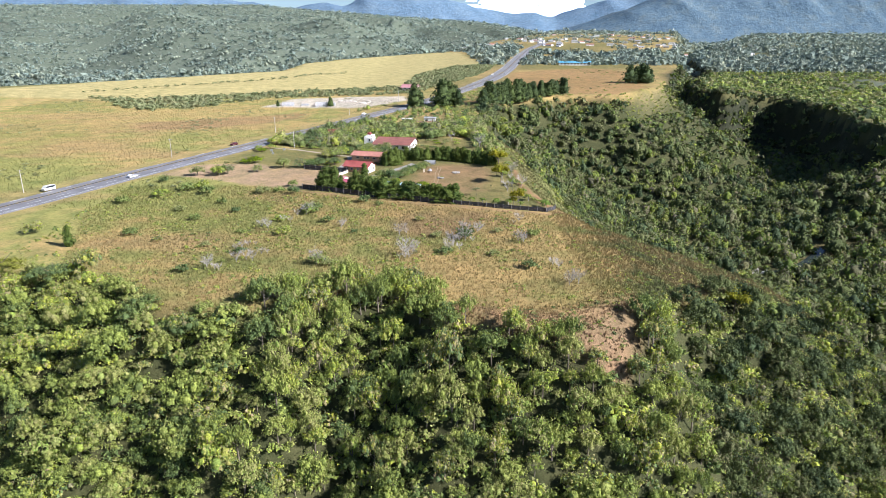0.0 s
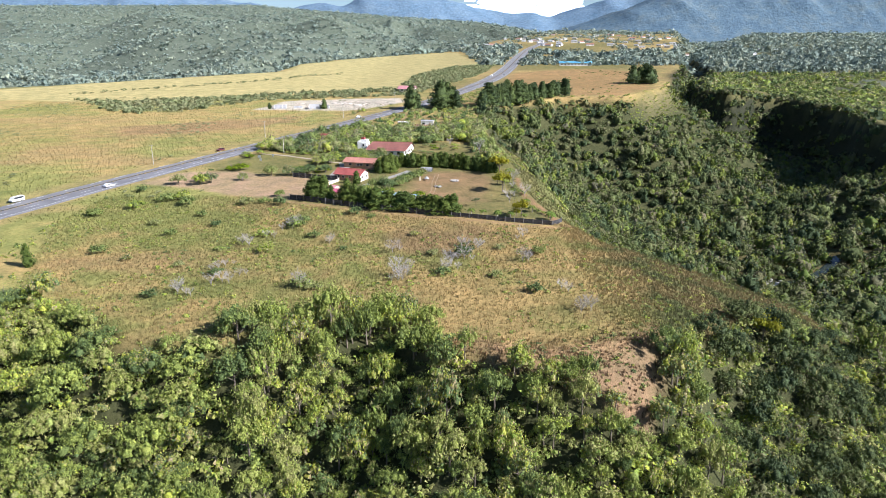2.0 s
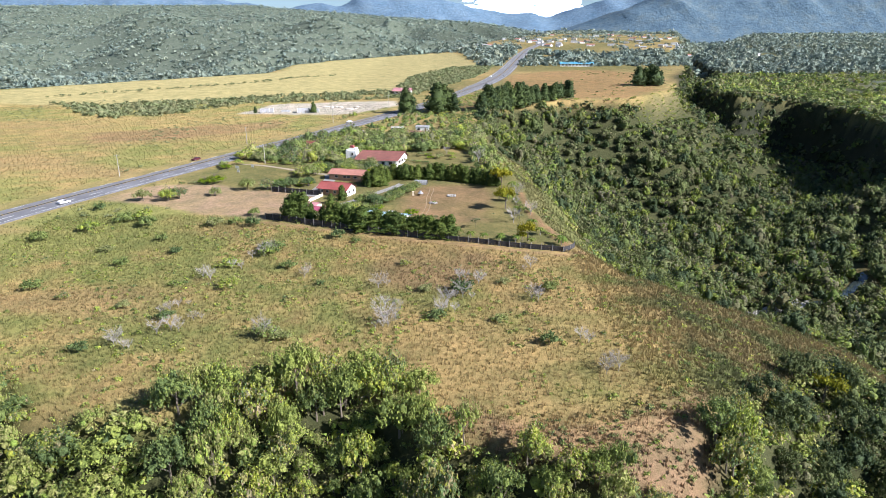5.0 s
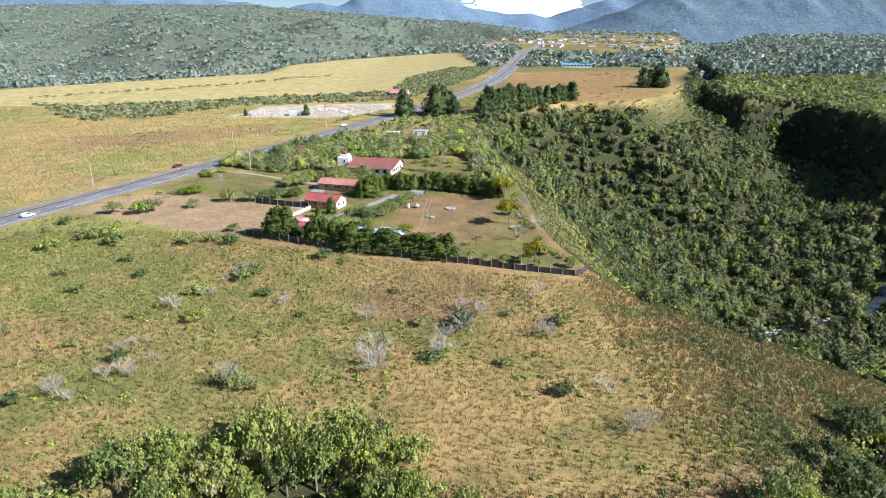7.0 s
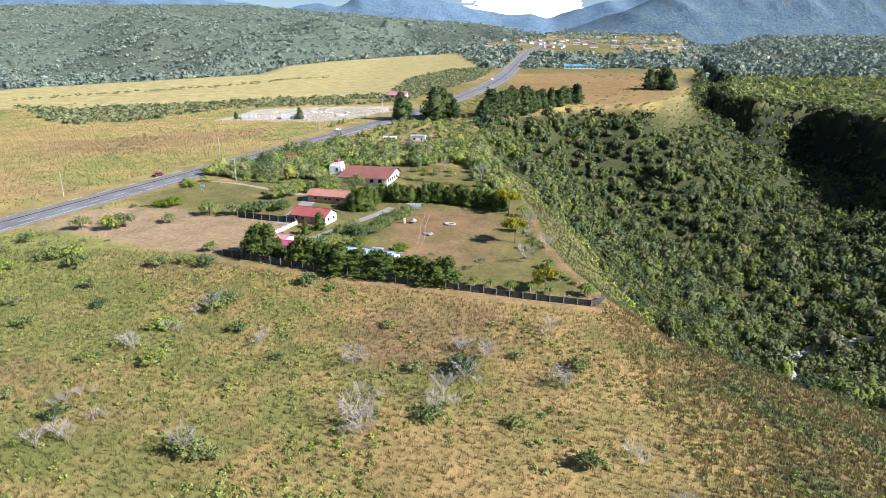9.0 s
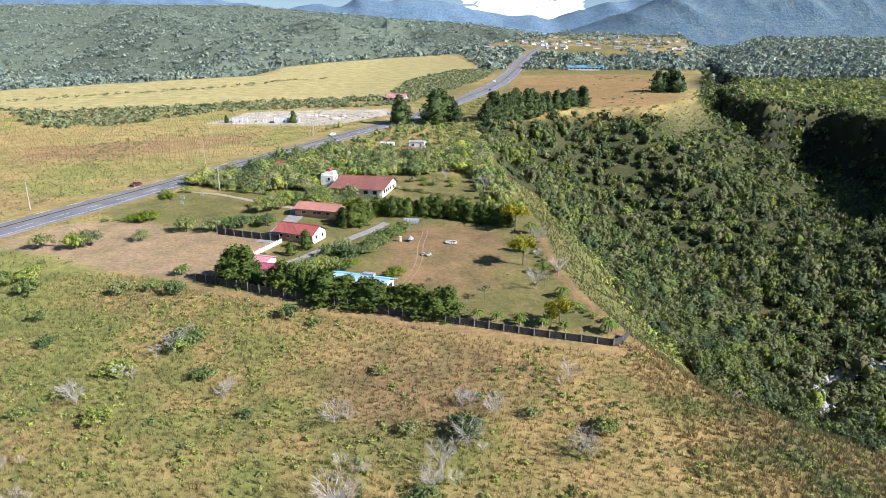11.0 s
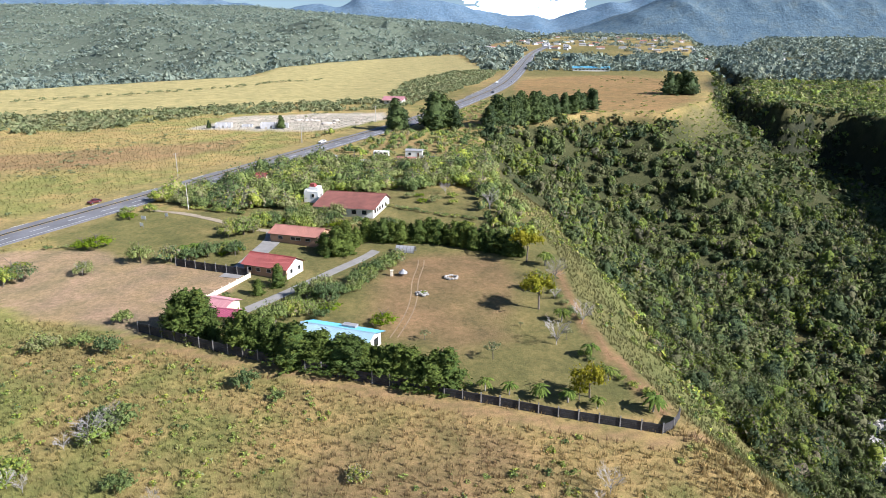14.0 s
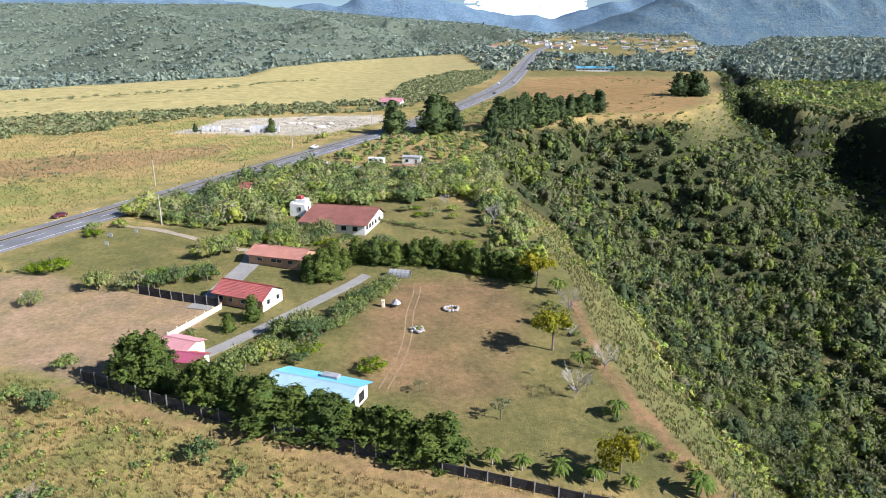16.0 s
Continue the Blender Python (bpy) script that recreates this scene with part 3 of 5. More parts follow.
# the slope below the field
forest("front_slope_trees", LOD0, (-140, 62, 108, 182), 3.4, lambda x, y: woods(x, y) & (y < 182) & front_view(x, y) & ~near_trees(x, y) & (x < 58 + 4 * vnoise(x, y, 9, 93, 2)), 3.3, 4.6, M_LEAF_LIT, "dense mixed green trees and shrubs covering a steep slope")
# the end of the spur takes the darkened greens, its shade painted in
forest("spur_slope_trees", LOD0, (52, 150, 108, 182), 4.3, lambda x, y: woods(x, y) & (y < 182) & front_view(x, y) & ~near_trees(x, y) & (x >= 58 + 4 * vnoise(x, y, 9, 93, 2)), 4.0, 5.6, M_LEAF_SHADED, "dark mixed trees and shrubs covering the steep end of the spur")
forest("slope_undergrowth", LOD2, (-140, 140, 108, 200), 2.7, lambda x, y: woods(x, y) & front_view(x, y), 2.4, 2.6, M_LEAF_LIT, "shrubs and creepers between the trees of the slope")
forest("gorge_rim_trees", LODN, (30, 120, 182, 330), 5.0, lambda x, y: woods(x, y), 3.6, 4.8, M_LEAF_SHADED, "mixed green trees below the rim of the gorge")
forest("gorge_trees", LOD1, (20, 420, 168, 560), 6.1, lambda x, y: woods(x, y) & ~((x < 120) & (y < 330) & (y >= 182)) & ((y >= 182) | (x > 140)) & river_free(x, y) & (sdist(FAR_BANK, x, y) > -2), 4.7, 6.0, M_LEAF_SHADED, "dense dark green forest filling a deep gorge")
forest("gorge_head_trees", LOD3, (20, 800, 300, 980), 7.4, lambda x, y: woods(x, y) & ~((x < 420) & (y < 560)) & (sdist(FAR_BANK, x, y) > -14), 4.6, 4.6, M_LEAF_SHADED, "forest and scrub at the head of the gorge")


forest("mesa_scrub", LOD3, (240, 900, 330, 980), 7.0, lambda x, y: woods(x, y) & (sdist(FAR_BANK, x, y) <= -14) & (vnoise(x, y, 45, 97, 3) > -0.3), 3.6, 3.4, M_LEAF, "olive scrub and low trees scattered over the mesa")


TOWN = [(190, 1430), (420, 1270), (720, 1280), (900, 1500), (950, 2300), (250, 2300), (120, 1900), (90, 1480)]


def far_woods(x, y):
    d = sdist(PLATEAU, x, y)
    n = vnoise(x, y, 260, 95, 3)
    return in_view(x, y) & ((d > 3) & (n > -0.72) | (d <= 3) & (y > 950) & (sdist(GOLD, x, y) > 5) & (sdist(ORANGE, x, y) > 10) & (n > -0.35) & ((sdist(TOWN, x, y) > 0) | (vnoise(x, y, 60, 98, 2) > 0.15)) & (near_line(ROAD, x, y) > 16))


forest("valley_woods", LOD3, (-1500, 1300, 540, 1500), 12.5, lambda x, y: far_woods(x, y) & ~((x > 20) & (y < 980)), 7.0, 7.5, M_HAZED_LEAF, "wooded valley and hillsides far away")
forest("hill_woods", LOD4, (-2900, 2300, 1500, 4100), 21, far_woods, 9.5, 9.0, M_HAZED_LEAF, "distant wooded hills")


# ---- far ranges and cloud ----
def far_material(name, cols):
    m, nt, b = nodes_of(name)
    f = noise_node(nt, 0.012, 8, 0.7)
    g = noise_node(nt, 0.06, 4, 0.7)
    c = mix(nt, "MULTIPLY", 1.0, ramp(nt, f, cols), ramp(nt, g, [(0.3, (0.75,) * 3), (0.7, (1.25,) * 3)]))
    nt.links.new(c, b.inputs["Base Color"])
    b.inputs["Roughness"].default_value = 1.0
    b.inputs["Specular IOR Level"].default_value = 0.0
    bump(nt, b, g, 0.8, 8.0)
    return m


def mountain(name, y0, u, tan_up, base_tan, mat, label, seed, folds=0.36):
    """A far range: crest heights as tangents above the eye over the bearings u."""
    us = np.linspace(u[0], u[-1], 260)
    rows = []
    for k, f in enumerate(np.linspace(0, 1, 34)):
        yy = y0 + 700 * f
        x = us * (y0 + 300)
        crest = np.interp(us, u, tan_up) * (y0 + 600) + 56
        foot = 56 + base_tan * y0
        n = vnoise(x, np.full_like(x, yy), 420, seed, 5)
        spur = np.abs(vnoise(x + 0.5 * yy, np.full_like(x, yy * 0.35), 240, seed + 9, 3))
        prof = smooth(0, 0.85, np.array(f)) if f < 0.85 else 1 - (f - 0.85)
        z = foot + (crest - foot) * prof + (crest - foot) * folds * (n - spur) * prof * (1.15 - f)
        z[:] = np.where(f > 0.8, z + vnoise(x, x * 0, 60, seed + 4, 3) * 5, z)
        rows.append(np.c_[x, np.full_like(x, yy), z - (60 if k == 0 else 0)])
    v = np.stack(rows)
    n, k = v.shape[:2]
    i = np.arange(n * k).reshape(n, k)
    f = np.stack([i[:-1, :-1], i[:-1, 1:], i[1:, 1:], i[1:, :-1]], -1).reshape(-1, 4)
    return tagged(solid(name, v.reshape(-1, 3), f, mat, True), label, "mountain", kind="structure")


# the blue of both ranges is air haze put into the base colours
M_RANGE = far_material("hazed_far_range", [(0.3, (0.10, 0.165, 0.235)), (0.5, (0.13, 0.195, 0.265)), (0.7, (0.165, 0.23, 0.285))])
M_RANGE2 = far_material("hazed_nearer_range", [(0.3, (0.075, 0.12, 0.165)), (0.5, (0.10, 0.15, 0.19)), (0.72, (0.145, 0.18, 0.185))])
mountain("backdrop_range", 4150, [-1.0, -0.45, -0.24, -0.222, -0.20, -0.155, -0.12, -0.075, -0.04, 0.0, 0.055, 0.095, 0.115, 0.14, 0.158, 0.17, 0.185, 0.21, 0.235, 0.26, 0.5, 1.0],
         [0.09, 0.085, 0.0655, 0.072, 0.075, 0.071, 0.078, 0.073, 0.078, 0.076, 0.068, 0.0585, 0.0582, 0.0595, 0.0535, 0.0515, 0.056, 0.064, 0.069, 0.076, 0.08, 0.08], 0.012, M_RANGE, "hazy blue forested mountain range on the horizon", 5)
mountain("backdrop_slope", 3400, [0.17, 0.2, 0.23, 0.27, 0.31, 0.36, 0.42, 0.55, 0.8, 1.1], [0.03, 0.034, 0.042, 0.056, 0.07, 0.083, 0.094, 0.112, 0.12, 0.12], 0.012, M_RANGE2, "haze-blue forested mountainside with small clearings", 15, 0.3)
cloud_v, cloud_f = [], []
base = 0
for k in range(90):
    bv, bf = tufty(2, 700 + k, 0.16)
    u = rng.choice([rng.uniform(0.03, 0.2), rng.uniform(0.0, 0.24), rng.uniform(0.06, 0.2)])
    r0 = rng.uniform(22, 60)
    cloud_v.append(bv * (r0 * 1.8, r0, r0 * 0.7) + (u * 4900, 4930, 56 + 4900 * rng.uniform(0.05, 0.085)))
    cloud_f.append(bf + base)
    base += len(bv)
M_CLOUD, nt, b = nodes_of("cloud")
b.inputs["Base Color"].default_value = (0.9, 0.92, 0.95, 1)
b.inputs["Roughness"].default_value = 1.0
# added glow, so that the unlit undersides of the cloud stay white
b.inputs["Emission Color"].default_value = (0.8, 0.88, 1.0, 1)
b.inputs["Emission Strength"].default_value = 0.6
tagged(solid("backdrop_cloud", np.concatenate(cloud_v), np.concatenate(cloud_f), M_CLOUD, True), "white cumulus cloud bank lying on the mountain ridge", "cloud", kind="structure")


# ---- making things ----
def thing(name, x, y, label, category, group="", yaw=0.0, z=None):
    e = new(name)
    e.empty_display_size = 0.5
    e.matrix_basis = pose(x, y, gz(x, y) if z is None else z, 0, 0, yaw)
    return tagged(e, label, category, group)


def part(name, bm, mat, parent, label=""):
    me = bpy.data.meshes.new(name)
    bm.to_mesh(me)
    bm.free()
    me.materials.append(mat)
    ob = new(name, me)
    ob.parent = parent
    return tagged(ob, label)


def apart(name, data, mat, parent, label="", smooth_faces=False):
    """A part from arrays of verts and faces."""
    v, f = data
    smooth_faces = smooth_faces or name == "crown"
    ob = solid(name, v, f, mat, smooth_faces, {"tone": np.zeros(len(v))})
    ob.parent = parent
    return tagged(ob, label)


def box(cx, cy, cz, sx, sy, sz, bevel=0.0, bm=None, yaw=0.0):
    bm = bm or bmesh.new()
    m = pose(cx, cy, cz, 0, 0, yaw) @ Matrix.Diagonal((sx, sy, sz, 1))
    r = bmesh.ops.create_cube(bm, size=1, matrix=m)
    if bevel:
        es = list({e for v in r["verts"] for e in v.link_edges})
        bmesh.ops.bevel(bm, geom=es, offset=bevel, segments=1, affect="EDGES")
    return bm


def prism(pts, y0, y1, bm=None):
    """A profile in x, z pushed along y."""
    bm = bm or bmesh.new()
    a = [bm.verts.new((x, y0, z)) for x, z in pts]
    c = [bm.verts.new((x, y1, z)) for x, z in pts]
    n = len(pts)
    bm.faces.new(a)
    bm.faces.new(c[::-1])
    for i in range(n):
        bm.faces.new((a[(i + 1) % n], a[i], c[i], c[(i + 1) % n]))
    bmesh.ops.recalc_face_normals(bm, faces=bm.faces)
    return bm


def trunk_shape(h, r0, spread, n, seed):
    r = np.random.RandomState(seed)
    out = [limb((0, 0, -0.4), (0.04 * h, 0.02 * h, h * 0.55), r0, r0 * 0.7, 6), limb((0.04 * h, 0.02 * h, h * 0.55), (0.02 * h, 0, h), r0 * 0.7, r0 * 0.25, 5)]
    for k in range(n):
        a = k / n * 6.283 + r.uniform(-0.4, 0.4)
        z = h * r.uniform(0.45, 0.8)
        out.append(limb((0.03 * h, 0.01 * h, z), (math.cos(a) * spread, math.sin(a) * spread, z + spread * r.uniform(0.5, 1.0)), r0 * 0.45, r0 * 0.12, 4))
    return merge(out)


def bare_shape(seed, n=13):
    """A leafless tree one metre high: a haze of forking pale twigs."""
    r = np.random.RandomState(seed)
    out = [limb((0, 0, -0.1), (0.02, 0.01, 0.3), 0.016, 0.011, 4)]
    for k in range(n):
        a = k / n * 6.283 + r.uniform(-0.4, 0.4)
        q0 = r.uniform(0.1, 0.2)
        p = np.array((math.cos(a) * q0, math.sin(a) * q0, r.uniform(0.35, 0.6)))
        out.append(limb((0.01, 0.01, r.uniform(0.1, 0.3)), p, 0.008, 0.005, 3))
        for j in range(3):
            b2 = a + r.uniform(-0.9, 0.9)
            q = p + np.array((math.cos(b2) * 0.16, math.sin(b2) * 0.16, r.uniform(0.06, 0.32)))
            out.append(limb(p, q, 0.0045, 0.003, 3))
            for i in range(4):
                c2 = b2 + r.uniform(-1.4, 1.4)
                out.append(limb(q * 0.8 + p * 0.2, q + np.array((math.cos(c2) * 0.12, math.sin(c2) * 0.12, r.uniform(-0.04, 0.15))), 0.0035, 0.002, 3))
    return merge(out)


def palm_fronds(seed, n=15):
    r = np.random.RandomState(seed)
    V = []
    for k in range(n):
        a = k / n * 6.283 + r.uniform(-0.2, 0.2)
        up = r.uniform(0.1, 0.9)
        c0 = np.array((math.cos(a), math.sin(a), 0))
        s0 = np.array((-c0[1], c0[0], 0))
        pts = [c0 * q * 1.7 + np.array((0, 0, up * q * 1.3 - 1.4 * q * q)) for q in (0.02, 0.3, 0.6, 0.85, 1.0)]
        wid = (0.05, 0.26, 0.3, 0.2, 0.02)
        for j in range(4):
            for sg in (1, -1):
                lo = np.array((0, 0, -0.12))
                V.append([pts[j], pts[j + 1], pts[j + 1] + s0 * sg * wid[j + 1] + lo, pts[j] + s0 * sg * wid[j] + lo])
    v = np.array(V).reshape(-1, 3)
    return v, np.arange(len(v)).reshape(-1, 4)


def scaled(data, s):
    return data[0] * np.array(s), data[1]


def moved(data, o):
    return data[0] + np.array(o), data[1]


CON = [(0.0, (0.10, 0.145, 0.045)), (0.4, (0.13, 0.18, 0.05)), (0.75, (0.17, 0.215, 0.055)), (1.0, (0.10, 0.15, 0.045))]
M_CON = leaf_material("conifer_needles", CON, 0.22, 0.4)
M_PINE = leaf_material("pine_needles", [(0.0, (0.07, 0.105, 0.05)), (0.5, (0.10, 0.14, 0.055)), (1.0, (0.13, 0.175, 0.06))], 0.2, 0.4)
M_LIME = leaf_material("lime_leaves", [(0.0, (0.22, 0.32, 0.05)), (0.5, (0.26, 0.36, 0.05)), (1.0, (0.30, 0.36, 0.06))], 0.4, 0.4)
M_YEL = leaf_material("yellow_leaves", [(0.0, (0.36, 0.36, 0.05)), (0.5, (0.40, 0.37, 0.06)), (1.0, (0.33, 0.36, 0.06))], 0.4, 0.4)
M_SAGE = leaf_material("grey_leaves", [(0.0, (0.17, 0.20, 0.10)), (0.5, (0.20, 0.22, 0.12)), (1.0, (0.24, 0.24, 0.13))], 0.3, 0.3, gain=0.78)
M_YELOLIVE = leaf_material("olive_leaves", [(0.0, (0.25, 0.28, 0.07)), (0.5, (0.30, 0.32, 0.08)), (1.0, (0.34, 0.34, 0.09))], 0.35, 0.4)
M_PALM = leaf_material("palm_leaves", [(0.0, (0.16, 0.24, 0.06)), (0.5, (0.20, 0.27, 0.07)), (1.0, (0.26, 0.30, 0.08))], 0.3, 0.4)

PROTOS = {}


def proto(kind, label, category, crown, mat, trunk=None, trunk_mat=None):
    e = new(kind)
    e.empty_display_size = 0.5
    tagged(e, label, category)
    if trunk is not None:
        apart("trunk", trunk, trunk_mat or M_BARK, e)
    if crown is not None:
        apart("crown", crown, mat, e)
    PROTOS.setdefault(kind, []).append([e, False])
    return e


def plant(kind, which, x, y, s, label="", group="", sz=None, sink=0.0):
    """Sets a plant of that kind at its place; s: its scale, sz: its scale upwards."""
    slot = PROTOS[kind][which % len(PROTOS[kind])]
    m = pose(x, y, gz(x, y) - sink, 0, 0, rng.uniform(0, 360)) @ Matrix.Diagonal((s, s, sz or s, 1))
    if slot[1]:
        ob = copy_thing(slot[0], m)
    else:
        ob = slot[0]
        ob.matrix_basis = m
        slot[1] = True
    return tagged(ob, label, "", group)


def leafy(seed, clumps, leaves, leaf, r, h, low, **kw):
    return moved(scaled(crown_shape(seed, clumps, leaves, leaf, **kw), (r, r, h)), (0, 0, low))


for k in range(8):
    r0 = (2.6, 3.0, 2.4, 3.3, 2.2, 2.8, 3.1, 2.5)[k]
    proto("slope_tree", "leafy green broadleaf tree on the wooded slope", "tree", leafy(900 + k, 14, 70, 0.052, r0, 3.8 + 0.25 * k, 0.2, squash=1.0, spread=0.78, size=0.34), M_LEAF_LIT, trunk_shape(3.6, 0.17, r0 * 0.45, 5, k))
for k in range(6):
    proto("garden_tree", "round leafy green garden tree", "tree", leafy(930 + k, 20, 52, 0.062, 2.6, 3.9, -1.0, squash=1.05, spread=0.8, size=0.33), M_LEAF, trunk_shape(3.4, 0.16, 1.2, 5, 20 + k))
for k in range(6):
    proto("grove_tree", "leafy green tree in a grove", "tree", moved(scaled(rounded_crown(1030 + k, 5, 170, 0.08, 1.0), (3.3, 3.3, 3.2)), (0, 0, -0.3)), M_LEAF, trunk_shape(3.2, 0.16, 1.2, 3, 60 + k))
for k in range(2):
    proto("lime_tree", "bright lime-green spreading tree", "tree", leafy(940 + k, 16, 56, 0.06, 2.6, 2.6, -0.4, spread=0.85, size=0.33), M_LIME, trunk_shape(2.6, 0.14, 1.3, 5, 30 + k))
    proto("yellow_tree", "yellow-green flowering tree at the edge of the lawn", "tree", leafy(944 + k, 13, 54, 0.065, 1.9, 2.8, 0.7, spread=0.75, size=0.35), M_YEL, trunk_shape(2.8, 0.1, 0.9, 5, 34 + k))
    proto("thin_tree", "slender tree with sparse grey-green leaves", "tree", leafy(948 + k, 14, 30, 0.065, 1.9, 2.3, 1.3, spread=0.85, size=0.22, sub=1), M_SAGE, trunk_shape(3.2, 0.09, 1.1, 6, 38 + k))
for k in range(4):
    proto("cypress", "dense dark green cypress with ragged sprays", "conifer", scaled(conifer_shape(960 + k, 1900, (0.30, 0.34, 0.27, 0.32)[k]), (7.6, 7.6, 8.0)), M_CON, trunk_shape(4.0, 0.18, 0.5, 3, 44 + k))
for k in range(3):
    proto("pine", "tall dark green pine above the gorge", "pine tree", moved(scaled(conifer_shape(970 + k, 1000, (0.24, 0.28, 0.31)[k], 0.036), (16.0, 16.0, 9.6)), (0, 0, 0.5)), M_PINE, trunk_shape(9.0, 0.25, 1.2, 4, 50 + k))
for k in range(3):
    proto("palm", "small palm with feathery green fronds", "palm", moved(palm_fronds(980 + k), (0.03, 0, 2.2)), M_PALM, merge([limb((0, 0, -0.2), (0.03, 0, 2.25), 0.13, 0.09, 6)]), M_DRY)
for k in range(5):
    proto("bare_tree", "leafless pale grey shrubby tree in dry grass", "bare tree", None, None, bare_shape(990 + k), M_DRY)
for k in range(5):
    proto("shrub", "low dark green shrub in dry grass", "shrub", leafy(1000 + k, 10, 44, 0.08, 1.0, 1.1, -0.2, spread=0.75, size=0.36), M_LEAF)
for k in range(2):
    proto("hedge_shrub", "clipped leafy green garden shrub", "shrub", leafy(1010 + k, 10, 44, 0.075, 1.3, 1.5, -0.2, spread=0.78, size=0.36), M_LEAF)

# trees of the slope that stand clear enough to count
sx, sy = sow(-46, 58, 112, 158, 3.9, rng, lambda x, y: woods(x, y) & near_trees(x, y))
for k, (x, y) in enumerate(zip(sx, sy)):
    s = rng.uniform(0.7, 1.3)
    plant("slope_tree", k, x, y, s, group="trees on the slope", sz=s * rng.uniform(0.9, 1.3))
for k in range(26):
    t = k / 25
    x, y = np.interp(t, [0, 0.3, 0.6, 1], [-50, -36, -20, -3]) + rng.uniform(-1.5, 1.5), np.interp(t, [0, 0.3, 0.6, 1], [147, 151, 155.5, 151]) + rng.uniform(-4.5, 0.4)
    s = rng.uniform(0.95, 1.3)
    plant("slope_tree", k, x, y, s, group="trees on the slope", sz=s * rng.uniform(0.9, 1.1), sink=1.6)
proto("umbrella_tree", "wide flat-crowned olive-green tree on the slope", "tree", leafy(1050, 28, 80, 0.038, 7.0, 5.0, 2.0, squash=0.75, spread=0.88, size=0.24), M_YELOLIVE, trunk_shape(5.5, 0.3, 3.4, 6, 71))
proto("umbrella_tree", "wide flat-crowned dark green tree on the slope", "tree", leafy(1051, 28, 80, 0.038, 7.0, 5.0, 2.0, squash=0.75, spread=0.88, size=0.24), M_LEAF, trunk_shape(5.5, 0.3, 3.4, 6, 72))
plant("umbrella_tree", 0, -121, 163, 1.1)
plant("umbrella_tree", 1, -104, 160, 0.95)
plant("umbrella_tree", 0, -88, 150, 0.6, sink=1.0)
plant("umbrella_tree", 1, 62, 138, 0.65, sink=1.0)
plant("yellow_tree", 0, 82, 166, 2.3, "large yellow-green tree among darker trees on the slope", "trees on the slope")

# shrubs and bare trees of the dry field
FIELD_BARE = [(-63, 184), (-60, 187), (-54, 180), (-57, 175), (-66, 169), (-10, 176), (-14, 198), (-9, 186), (31, 170), (34, 158), (26, 211), (-49, 222), (-55, 212), (8, 203), (12, 202), (7, 192), (3, 186),
              (-34, 205), (2, 183), (25, 189), (-36, 171), (-11, 178), (-62, 166), (-47, 225), (-58, 203)]
for k, (x, y) in enumerate(FIELD_BARE):
    plant("bare_tree", k, x, y, rng.uniform(1.9, 2.8), group="bare trees in the field", sz=rng.uniform(1.7, 2.5))
    for _ in range(1 + k % 2):
        plant("bare_tree", k + 2, x + rng.uniform(-3, 3), y + rng.uniform(-3, 3), rng.uniform(1.3, 2.0), group="bare trees in the field")
FIELD_SHRUB = [(-73, 187, 2.3), (-66, 200, 2.0), (-75, 224, 2.2), (-29, 200, 1.5), (-50, 228, 2.2), (-47, 226, 1.8), (1, 180, 1.3), (7, 196, 1.7), (-72, 166, 1.6), (-133, 200, 1.8), (-102, 199, 1.6), (-56, 214, 1.8),
               (-52, 198, 1.3), (-24, 234, 1.3), (-111, 246, 1.8), (-2, 196, 1.1), (-61, 181, 1.2), (-40, 212, 1.2), (-48, 222, 1.9), (-36, 172, 1.5), (-32, 170, 1.2), (15, 178, 1.1), (24, 168, 1.1), (-84, 236, 1.5), (-94, 250, 1.6), (-99, 258, 2.0),
               (-104, 256, 2.2), (-72, 250, 1.6), (-66, 252, 1.8), (-60, 249, 1.4), (-122, 236, 1.7), (-96, 226, 1.3), (-86, 214, 1.2), (-90, 192, 1.3), (-30, 238, 1.3), (-8, 214, 0.9), (18, 200, 1.0), (29, 196, 1.2), (-120, 270, 1.8)]
for k, (x, y, s) in enumerate(FIELD_SHRUB):
    plant("shrub", k, x, y, s, group="shrubs in the field", sz=s * rng.uniform(0.8, 1.2))
plant("cypress", 0, -115, 187, 0.85, "young green conifer standing alone in the dry field")

# ---- grass ----
M_GRASS, nt, b = nodes_of("grass_blades")
at = nt.nodes.new("ShaderNodeAttribute")
at.attribute_name = "cover"
ge = nt.nodes.new("ShaderNodeNewGeometry")
c = mix(nt, "MULTIPLY", 1.0, at.outputs["Color"], ramp(nt, ge.outputs["Random Per Island"], [(0.0, (0.78, 0.84, 0.76)), (0.6, (1.0, 1.0, 1.0)), (1.0, (1.2, 1.15, 1.1))]))
nt.links.new(c, b.inputs["Base Color"])
b.inputs["Roughness"].default_value = 0.8
tr = nt.nodes.new("ShaderNodeBsdfTranslucent")
nt.links.new(c, tr.inputs["Color"])
mx = nt.nodes.new("ShaderNodeMixShader")
mx.inputs[0].default_value = 0.48
nt.links.new(b.outputs[0], mx.inputs[1])
nt.links.new(tr.outputs[0], mx.inputs[2])
nt.links.new(mx.outputs[0], nt.nodes["Material Output"].inputs["Surface"])


def near_cover(x, y):
    i = np.clip(np.searchsorted(gx, x), 0, nx - 1)
    j = np.clip(np.searchsorted(gy, y), 0, ny - 1)
    return np.clip(cover, 0, 1).reshape(ny, nx, 3)[j, i]


